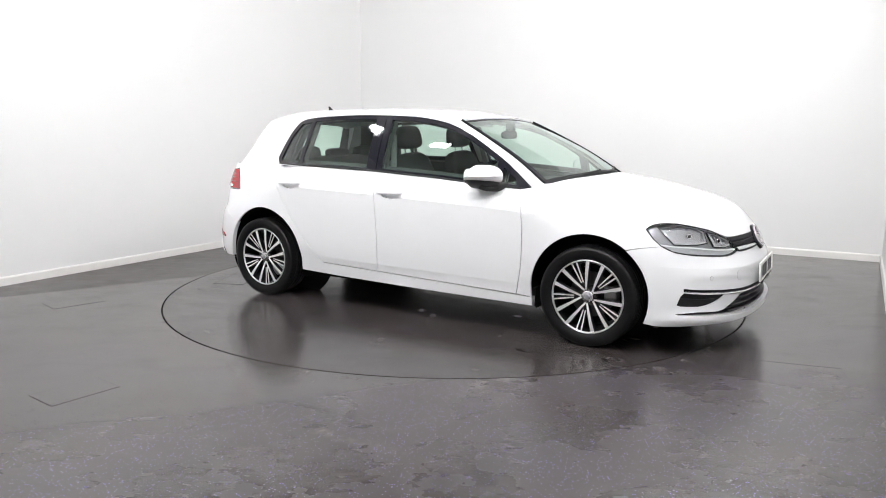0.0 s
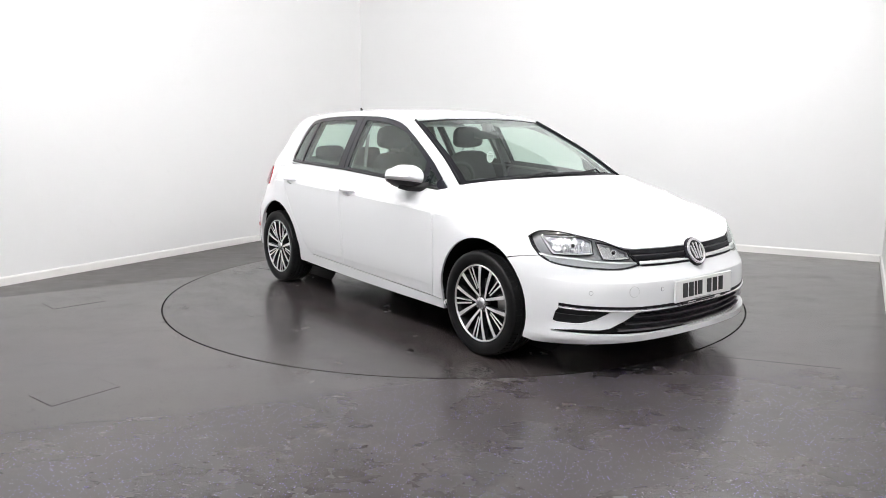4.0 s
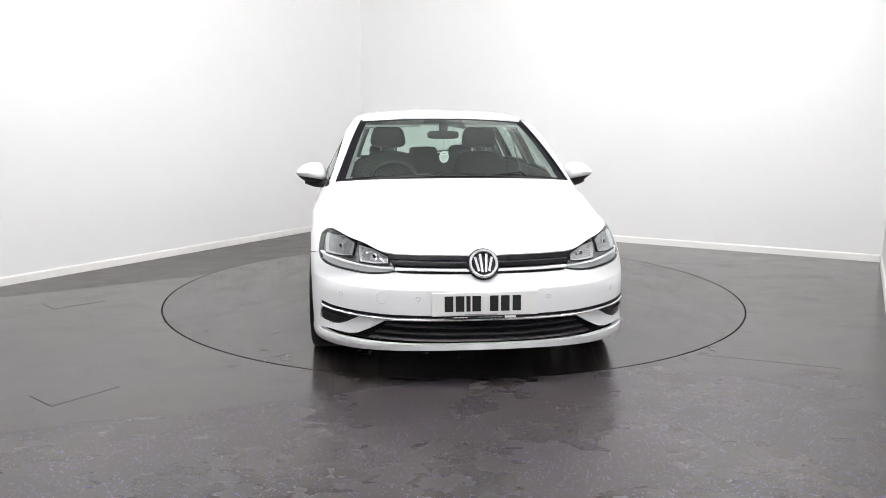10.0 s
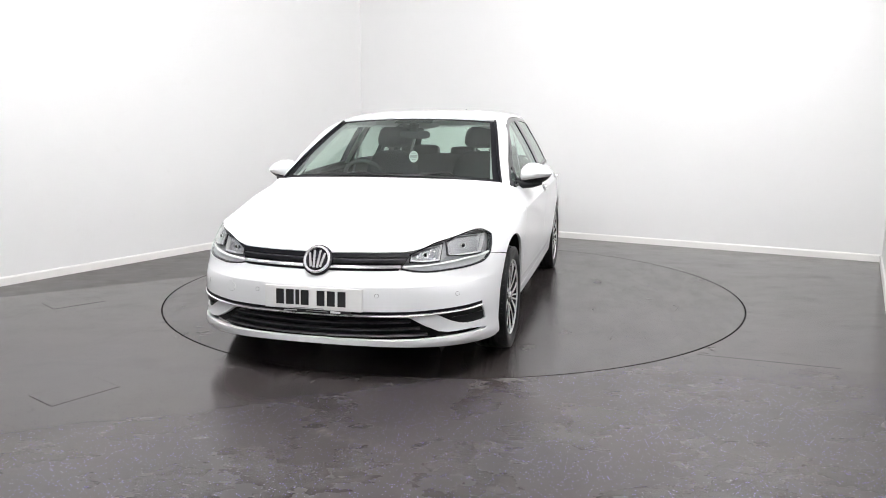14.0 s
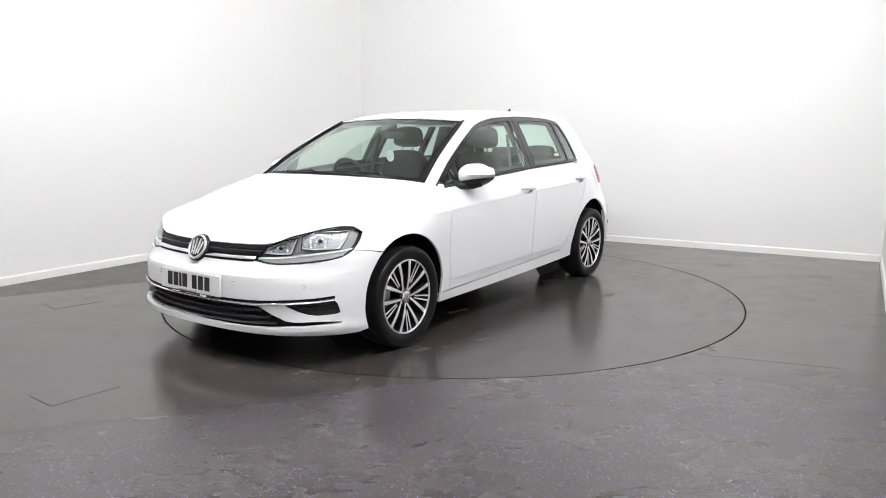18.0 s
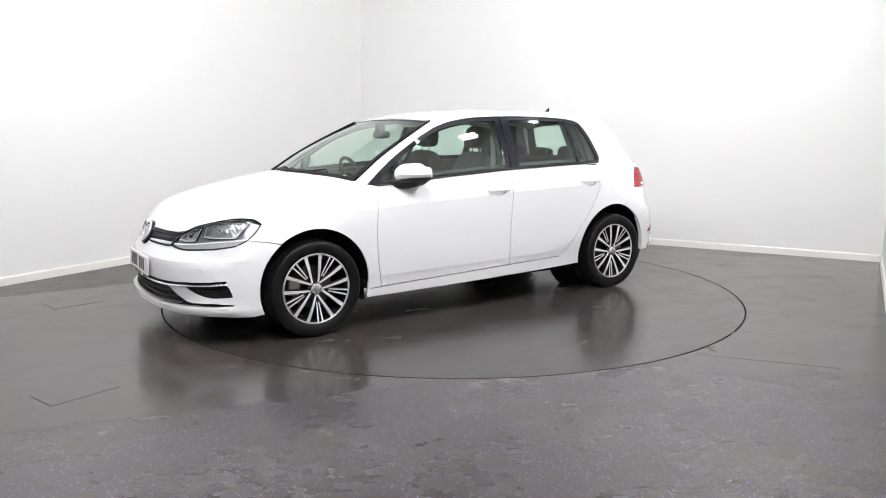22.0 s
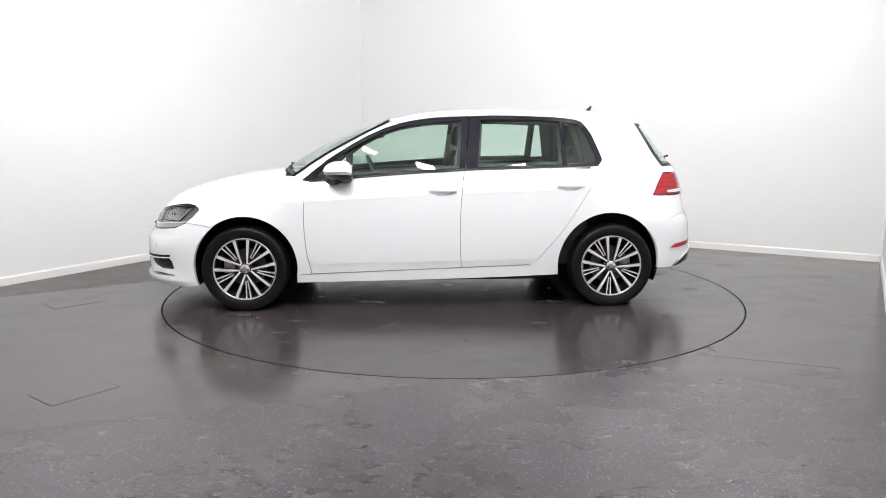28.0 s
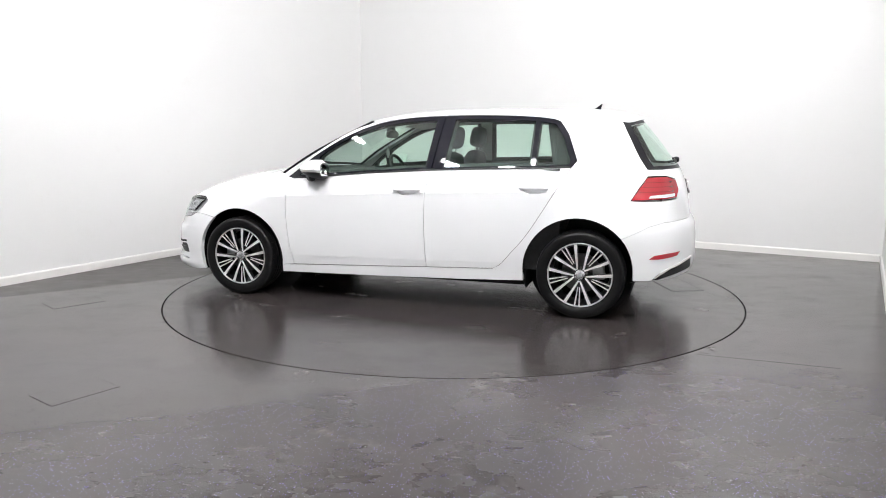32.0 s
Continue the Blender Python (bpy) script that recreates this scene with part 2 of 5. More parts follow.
def build_turntable():
    table = new("turntable")
    bm = bmesh.new()
    n, r = 160, DISC_R - 0.012
    top = [bm.verts.new((r * math.cos(a), r * math.sin(a), 0)) for a in (2 * math.pi * i / n for i in range(n))]
    low = [bm.verts.new((v.co.x, v.co.y, -0.025)) for v in top]
    bm.faces.new(top)
    for i in range(n):
        bm.faces.new((low[i], low[(i + 1) % n], top[(i + 1) % n], top[i]))
    part("disc", bm, DISC, table)
    # hatch in the disc: a lid in a dark joint
    hatch(table, pose(-1.748, -0.654, 0, 0, 0, 113.0), 0.49, 0.265)
    rng = random.Random(4)
    for x, y, a, long, wide in ((-1.431, 0.492, 20, 0.045, 0.028), (0.03, 1.549, 60, 0.028, 0.016), (1.215, -1.285, -40, 0.050, 0.022), (1.70, -1.21, -50, 0.040, 0.016), (-1.03, 0.89, 10, 0.030, 0.018)):
        bm = bmesh.new()
        edge = [(1 + 0.35 * (rng.random() - 0.5), 2 * math.pi * k / 18) for k in range(18)]
        rim = [bm.verts.new((long * r * math.cos(t), wide * r * math.sin(t), 0.0004)) for r, t in edge]
        top = [bm.verts.new((v.co.x * 0.8, v.co.y * 0.8, 0.0012)) for v in rim]
        for k in range(18):
            bm.faces.new((rim[k], rim[(k + 1) % 18], top[(k + 1) % 18], top[k]))
        bm.faces.new(top)
        bm.transform(pose(x, y, 0, 0, 0, a))
        part("water_spot", bm, WATER, table, "small dark water spot", smooth=True)
    tagged(table, "round dark grey vinyl-covered turntable flush with the floor", "turntable")
    return table


turntable = build_turntable()
build_floor_hatches()


# ---- car: materials ----
def car_paint():
    m = material("white_car_paint", (0.80, 0.80, 0.80), 0.5, coat=0.8)
    n = Nodes(m)
    v = n.coords()
    n.set("Base Color", n.mix(n.noise(v, 2.5, 3), (0.780, 0.788, 0.800), (0.800, 0.808, 0.820)))
    n.bump(n.noise(v, 7, 2), 0.02, 0.001)
    return m


def glass(name, tint, gloss=0.0, head_on=0.075):
    m = bpy.data.materials.new(name)
    m.use_nodes = True
    t = m.node_tree
    t.nodes.remove(t.nodes["Principled BSDF"])
    see, shine, mix, face, power, grow = (t.nodes.new("ShaderNode" + k) for k in ("BsdfTransparent", "BsdfGlossy", "MixShader", "LayerWeight", "Math", "Math"))
    see.inputs[0].default_value = (*tint, 1)
    shine.inputs["Roughness"].default_value = gloss
    shine.inputs["Color"].default_value = (0.93, 1.0, 0.96, 1)
    # both faces of a pane: about 8 % head on, rising at a glancing view
    face.inputs["Blend"].default_value = 0.5
    power.operation, power.inputs[1].default_value = "POWER", 4.5
    grow.operation, grow.inputs[1].default_value, grow.inputs[2].default_value = "MULTIPLY_ADD", 0.85, head_on
    t.links.new(face.outputs["Facing"], power.inputs[0])
    t.links.new(power.outputs[0], grow.inputs[0])
    t.links.new(grow.outputs[0], mix.inputs[0])
    t.links.new(see.outputs[0], mix.inputs[1])
    t.links.new(shine.outputs[0], mix.inputs[2])
    t.links.new(mix.outputs[0], t.nodes["Material Output"].inputs[0])
    return m


def rubber(name, base, rough, scale):
    m = material(name, base, rough)
    n = Nodes(m)
    v = n.coords()
    f = n.noise(v, scale, 4)
    n.set("Base Color", n.mix(f, tuple(c * 0.7 for c in base), tuple(c * 1.4 for c in base)))
    n.set("Roughness", n.ramp(n.noise(v, scale * 0.3, 3), (0.3, rough - 0.08), (0.7, rough + 0.1)))
    n.bump(n.noise(v, scale * 12, 2), 0.2, 0.0008)
    return m


PAINT = car_paint()
CORE = material("seam_grey", (0.20, 0.20, 0.20), 0.8)
GLOSS_BLACK = material("gloss_black_trim", (0.009, 0.009, 0.014), 0.045, spec=0.4)
PLASTIC = rubber("black_plastic", (0.014, 0.014, 0.015), 0.45, 30)
GRILLE_GREY = rubber("grille_grey", (0.060, 0.060, 0.063), 0.35, 30)
TYRE = rubber("tyre_rubber", (0.0062, 0.0062, 0.0066), 0.42, 20)
LINER = rubber("arch_liner", (0.009, 0.009, 0.009), 0.9, 20)
for _m, _s in ((PLASTIC, 0.3), (TYRE, 0.20), (LINER, 0.08)):
    _m.node_tree.nodes["Principled BSDF"].inputs["Specular IOR Level"].default_value = _s
CHROME = material("chrome", (0.82, 0.82, 0.83), 0.10, 1.0)
SATIN = material("machined_alloy", (0.88, 0.87, 0.86), 0.32, 0.6)
SEAM_PALE = material("pale_seam", (0.45, 0.45, 0.45), 0.7)
BADGE = material("badge_silver", (0.66, 0.65, 0.66), 0.25, 0.75)
RIM_EDGE = material("rim_edge_alloy", (0.60, 0.60, 0.60), 0.35, 0.7)
RIM_BLACK = material("black_alloy", (0.008, 0.008, 0.009), 0.35, 0.0, spec=0.3)
BRAKE = material("brake_steel", (0.12, 0.115, 0.11), 0.45, 1.0)
LAMP_DARK = material("lamp_housing", (0.34, 0.34, 0.355), 0.30, 0.65)


def faceted_chrome():
    m = material("faceted_reflector", (0.46, 0.46, 0.48), 0.24, 1.0)
    n = Nodes(m)
    flutes = n.add("Mapping", Vector=n.coords())
    flutes.inputs["Scale"].default_value = (1.0, 1.0, 0.35)
    facets = n.add("TexVoronoi", Vector=flutes.outputs[0], Scale=60.0)
    n.bump(facets.outputs["Distance"], 0.8, 0.005)
    return m


REFLECTOR = faceted_chrome()
LAMP_CLEAR = material("lamp_clear_edge", (0.70, 0.70, 0.71), 0.18, 0.5)
LAMP_PALE = material("lamp_pale_strip", (0.43, 0.43, 0.445), 0.3, 0.0)
LAMP_GLASS = glass("lamp_glass", (0.95, 0.96, 0.96), head_on=0.025)
FRIT = material("ceramic_black", (0.006, 0.006, 0.008), 0.45, spec=0.15)
SCREEN_GLASS = glass("windscreen_glass", (0.80, 0.92, 0.86), head_on=0.14)
SIDE_GLASS = glass("side_glass", (0.78, 0.91, 0.84))
RED_LENS = material("red_lens", (0.36, 0.010, 0.020), 0.12, coat=0.5)
DARK_RED = material("dark_red_lens", (0.22, 0.006, 0.01), 0.15, coat=1.0)
CLEAR_LENS = material("clear_lens", (0.70, 0.68, 0.68), 0.15, coat=1.0)
MIRROR = material("mirror_glass", (0.85, 0.86, 0.87), 0.02, 1.0)
FABRIC = rubber("dark_seat_fabric", (0.022, 0.022, 0.024), 0.9, 60)
DASH = rubber("dash_plastic", (0.030, 0.031, 0.032), 0.6, 40)
HEADLINER = material("grey_headliner", (0.42, 0.43, 0.42), 0.9)
PLATE_WHITE = material("plate_white", (0.78, 0.78, 0.77), 0.35)
PLATE_BLACK = material("plate_black", (0.012, 0.012, 0.013), 0.4)
PAPER = material("white_card", (0.82, 0.83, 0.82), 0.7)
BELT = rubber("belt_webbing", (0.20, 0.205, 0.205), 0.6, 90)
GREY_INK = material("grey_ink", (0.30, 0.31, 0.31), 0.7)


# ---- car: body surface ----
# The lower body is one surface P(s, z): s runs along the plan outline from the nose (0) round the
# left side to the tail, z is the height; profiles give how far the surface stands inside the outline.
PLAN = [(2.145, 0.0), (2.137, 0.2), (2.108, 0.4), (2.045, 0.58), (1.945, 0.72), (1.82, 0.808), (1.66, 0.858), (1.48, 0.880), (1.30, 0.889),
        (0.95, 0.890), (0.40, 0.893), (-0.25, 0.895), (-0.90, 0.893), (-1.28, 0.888), (-1.48, 0.876), (-1.65, 0.852), (-1.78, 0.81), (-1.89, 0.735),
        (-1.98, 0.58), (-2.035, 0.4), (-2.062, 0.2), (-2.07, 0.0)]


def periodic_spline(points):
    pts = np.array(points + [(x, -y) for x, y in points[-2:0:-1]])
    nxt = np.roll(pts, -1, 0)
    h = np.linalg.norm(nxt - pts, axis=1)
    n = len(pts)
    a, rhs = np.zeros((n, n)), np.zeros((n, 2))
    for i in range(n):
        j, k = i - 1, (i + 1) % n
        a[i, j], a[i, i], a[i, k] = h[j], 2 * (h[j] + h[i]), h[i]
        rhs[i] = 6 * ((pts[k] - pts[i]) / h[i] - (pts[i] - pts[j]) / h[j])
    m = np.linalg.solve(a, rhs)
    out = []
    for i in range(len(points) - 1):
        k = i + 1
        for u in np.linspace(0, 1, 24, endpoint=False):
            t = u * h[i]
            r = h[i] - t
            out.append((m[i] * r**3 + m[k] * t**3) / (6 * h[i]) + (pts[i] / h[i] - m[i] * h[i] / 6) * r + (pts[k] / h[i] - m[k] * h[i] / 6) * t)
    out.append(pts[len(points) - 1])
    return np.array(out)


RING = periodic_spline(PLAN)
RING_S = np.concatenate([[0], np.cumsum(np.linalg.norm(np.diff(RING, axis=0), axis=1))])
S_MAX = RING_S[-1]
_tan = np.gradient(RING, RING_S, axis=0)
_tan[0], _tan[-1] = (0, 1), (0, -1)
_tan /= np.linalg.norm(_tan, axis=1, keepdims=True)
RING_N = np.stack([_tan[:, 1], -_tan[:, 0]], 1)
_half = int(np.argmax(RING[:, 1]))


def sx(x):
    """The place along the outline at a length x, on the flank."""
    k = [i for i in range(len(RING)) if -1.99 < RING[i, 0] < 2.04]
    return float(np.interp(-x, -RING[k, 0], RING_S[k]))


def sy(y):
    """The place along the outline at a half width y, on the nose."""
    return math.copysign(float(np.interp(abs(y), RING[:_half, 1], RING_S[:_half])), y)


def ry(y):
    """The same on the tail."""
    return float(np.interp(-y, -RING[_half:, 1], RING_S[_half:]))


def pchip(xs, ys, at):
    xs, ys, at = np.asarray(xs, float), np.asarray(ys, float), np.asarray(at, float)
    h, d = np.diff(xs), np.diff(ys) / np.diff(xs)
    m = np.empty(len(xs))
    m[0], m[-1] = d[0], d[-1]
    for i in range(1, len(xs) - 1):
        if d[i - 1] * d[i] <= 0:
            m[i] = 0
        else:
            w1, w2 = 2 * h[i] + h[i - 1], h[i] + 2 * h[i - 1]
            m[i] = (w1 + w2) / (w1 / d[i - 1] + w2 / d[i])
    c = np.clip(at, xs[0], xs[-1])
    i = np.clip(np.searchsorted(xs, c) - 1, 0, len(xs) - 2)
    t = (c - xs[i]) / h[i]
    return (2 * t**3 - 3 * t**2 + 1) * ys[i] + (t**3 - 2 * t**2 + t) * h[i] * m[i] + (3 * t**2 - 2 * t**3) * ys[i + 1] + (t**3 - t**2) * h[i] * m[i + 1]


PROFILES = [
    (0.0, [(.08, .18), (.155, .05), (.176, .016), (.190, -.008), (.218, -.014), (.230, -.008), (.246, .004), (.335, 0), (.42, .003), (.482, .007), (.494, .0105), (.545, .036), (.60, .058), (.665, .088), (.80, .16), (1.5, .6)]),
    (sy(0.45), [(.08, .18), (.160, .05), (.180, .016), (.194, -.008), (.222, -.014), (.236, -.008), (.255, .004), (.335, 0), (.42, .002), (.482, .007), (.494, .0105), (.545, .038), (.60, .062), (.665, .10), (.80, .19), (1.5, .6)]),
    (sx(1.945), [(.08, .15), (.155, .055), (.180, .016), (.196, -.008), (.232, -.014), (.250, -.006), (.285, .003), (.36, 0), (.42, .002), (.468, .006), (.480, .0100), (.53, .031), (.58, .040), (.65, .066), (.72, .10), (.80, .16), (1.5, .6)]),
    (sx(1.66), [(.08, .10), (.145, .028), (.175, .010), (.21, .002), (.25, .004), (.35, 0), (.5, .002), (.58, .010), (.65, .032), (.71, .060), (.76, .100), (.82, .16), (1.5, .5)]),
    (sx(1.31), [(.08, .03), (.2, .01), (.3, 0), (.6, 0), (.66, .005), (.70, .014), (.74, .035), (.78, .068), (.82, .103), (.875, .152), (.93, .22), (1.5, .45)]),
    (sx(0.95), [(.10, .09), (.19, .052), (.25, .041), (.30, .035), (.385, .021), (.48, .0135), (.6, .006), (.73, .001), (.773, .004), (.806, .0165), (.84, .040), (.88, .072), (.93, .110), (.97, .145), (1.1, .20), (1.5, .40)]),
    (sx(0.40), [(.10, .09), (.19, .052), (.25, .043), (.305, .037), (.395, .022), (.48, .0155), (.6, .008), (.75, .001), (.802, .004), (.838, .0160), (.88, .033), (.93, .057), (.96, .070), (1.1, .126), (1.25, .208), (1.34, .270), (1.42, .335), (1.5, .42)]),
    (sx(-0.25), [(.10, .09), (.20, .052), (.26, .043), (.315, .037), (.405, .022), (.49, .0155), (.6, .009), (.78, .001), (.832, .004), (.866, .0150), (.91, .033), (.96, .052), (.985, .062), (1.1, .118), (1.25, .204), (1.34, .262), (1.39, .306), (1.42, .345), (1.5, .44)]),
    (sx(-0.90), [(.10, .09), (.21, .050), (.28, .040), (.33, .034), (.42, .018), (.50, .0125), (.6, .007), (.80, .001), (.855, .004), (.89, .0155), (.94, .046), (1.0, .082), (1.1, .131), (1.25, .218), (1.34, .274), (1.39, .318), (1.42, .355), (1.5, .45)]),
    (sx(-1.28), [(.10, .05), (.2, .01), (.3, 0), (.62, 0), (.68, .004), (.76, .014), (.84, .026), (.88, .045), (.94, .095), (1.015, .150), (1.1, .190), (1.25, .262), (1.34, .318), (1.38, .352), (1.42, .390), (1.5, .48)]),
    (sx(-1.65), [(.10, .07), (.17, .025), (.24, .008), (.32, 0), (.5, 0), (.6, .006), (.68, .028), (.76, .060), (.807, .078), (.88, .115), (.97, .162), (1.1, .224), (1.25, .300), (1.325, .352), (1.36, .385), (1.42, .43), (1.5, .52)]),
    (sx(-1.89), [(.10, .16), (.18, .07), (.26, .022), (.34, 0), (.47, 0), (.58, .010), (.63, .022), (.67, .046), (.75, .062), (.85, .082), (.97, .128), (1.1, .19), (1.3, .34), (1.5, .52)]),
    (S_MAX, [(.10, .20), (.18, .09), (.26, .03), (.34, .004), (.45, 0), (.58, .008), (.63, .020), (.67, .048), (.758, .062), (.877, .088), (.97, .120), (1.02, .15), (1.3, .38), (1.5, .55)]),
]
GRID_S, GRID_Z = np.arange(0, S_MAX + 0.006, 0.006), np.arange(0.08, 1.5, 0.005)
_rows = np.array([pchip([z for z, _ in pr], [d for _, d in pr], GRID_Z) for _, pr in PROFILES])
INSET = np.array([pchip([s for s, _ in PROFILES], _rows[:, i], GRID_S) for i in range(len(GRID_Z))]).T

# the shoulder crease: a sharp ridge from the front wing to the tail lamp
CREASE = [(1.18, 0.764), (0.95, 0.774), (0.40, 0.802), (-0.25, 0.832), (-0.90, 0.853), (-1.30, 0.858), (-1.62, 0.848)]
# and a lower one over the sill
LOW_CREASE = [(1.0, 0.330), (0.40, 0.338), (-0.25, 0.348), (-0.90, 0.364)]


def crease_height(s, crease):
    return np.interp(s, [sx(x) for x, _ in crease], [z for _, z in crease])


def add_ridge(heights, high, wide, fade):
    global INSET
    INSET = INSET - high * fade[:, None] * np.exp(-np.abs(GRID_Z[None, :] - heights[:, None]) / wide)


add_ridge(crease_height(GRID_S, CREASE), 0.0050, 0.026, np.interp(GRID_S, [sx(1.18), sx(0.90), sx(-1.45), sx(-1.62)], [0, 1, 1, 0]))
add_ridge(crease_height(GRID_S, LOW_CREASE), 0.0040, 0.022, np.interp(GRID_S, [sx(0.95), sx(0.80), sx(-0.60), sx(-0.85)], [0, 1, 1, 0]))
# a blunter ridge round the front bumper, over the number plate
BROW = [(0.0, 0.492), (sy(0.45), 0.494), (sx(1.945), 0.502), (sx(1.70), 0.516)]
add_ridge(np.interp(GRID_S, [s for s, _ in BROW], [z for _, z in BROW]), 0.0040, 0.028, np.interp(GRID_S, [sx(1.78), sx(1.68)], [1, 0]))


def brow_line():
    half = [(s, float(np.interp(s, [q for q, _ in BROW], [z for _, z in BROW]))) for s in np.linspace(0, sx(1.70), 60)]
    return [(-s, z) for s, z in half[:0:-1]] + half


def crease_line(x0, x1, crease=CREASE):
    return [(s, float(crease_height(s, crease))) for s in np.linspace(sx(x0), sx(x1), int(abs(x0 - x1) / 0.015))]


def surface(sz, inset=0.0):
    """Points of the body for rows of (s, z), moved in by inset. Negative s: the right side."""
    sz = np.asarray(sz, float).reshape(-1, 2)
    side = np.where(sz[:, 0] < 0, -1.0, 1.0)
    s = np.clip(np.abs(sz[:, 0]), 0, S_MAX)
    over = np.abs(sz[:, 0]) > S_MAX
    s = np.where(over, 2 * S_MAX - np.abs(sz[:, 0]), s)
    side = np.where(over, -side, side)
    z = np.clip(sz[:, 1], GRID_Z[0], GRID_Z[-1] - 1e-6)
    fi, fj = s / 0.006, (z - GRID_Z[0]) / 0.005
    i, j = np.clip(fi.astype(int), 0, len(GRID_S) - 2), np.clip(fj.astype(int), 0, len(GRID_Z) - 2)
    a, b = np.clip(fi - i, 0, 1), np.clip(fj - j, 0, 1)
    d = (1 - a) * (1 - b) * INSET[i, j] + a * (1 - b) * INSET[i + 1, j] + (1 - a) * b * INSET[i, j + 1] + a * b * INSET[i + 1, j + 1] + inset
    x, y = np.interp(s, RING_S, RING[:, 0]), np.interp(s, RING_S, RING[:, 1])
    nx, ny = np.interp(s, RING_S, RING_N[:, 0]), np.interp(s, RING_S, RING_N[:, 1])
    return np.stack([x - nx * d, side * (y - ny * d), sz[:, 1]], 1)


def inside(poly, pts):
    poly, pts = np.asarray(poly), np.asarray(pts)
    hit = np.zeros(len(pts), bool)
    for (x0, y0), (x1, y1) in zip(poly, np.roll(poly, -1, 0)):
        cross = (y0 > pts[:, 1]) != (y1 > pts[:, 1])
        hit ^= cross & (pts[:, 0] < (x1 - x0) * (pts[:, 1] - y0) / (y1 - y0 + 1e-15) + x0)
    return hit


def resample(poly, step):
    out = []
    for a, b in zip(poly, poly[1:] + poly[:1]):
        a, b = np.array(a, float), np.array(b, float)
        n = max(1, int(round(np.linalg.norm(b - a) / step)))
        out += [tuple(a + (b - a) * i / n) for i in range(n)]
    return out


def soft_path(pts, n=6):
    """A rounder line through the points (Catmull-Rom), ends kept."""
    p = [np.array(q, float) for q in pts]
    p = [2 * p[0] - p[1]] + p + [2 * p[-1] - p[-2]]
    out = []
    for a, b, c, d in zip(p, p[1:], p[2:], p[3:]):
        for i in range(n):
            t = i / n
            out.append(tuple(0.5 * (2 * b + (c - a) * t + (2 * a - 5 * b + 4 * c - d) * t * t + (3 * b - a - 3 * c + d) * t**3)))
    out.append(tuple(p[-2]))
    return out


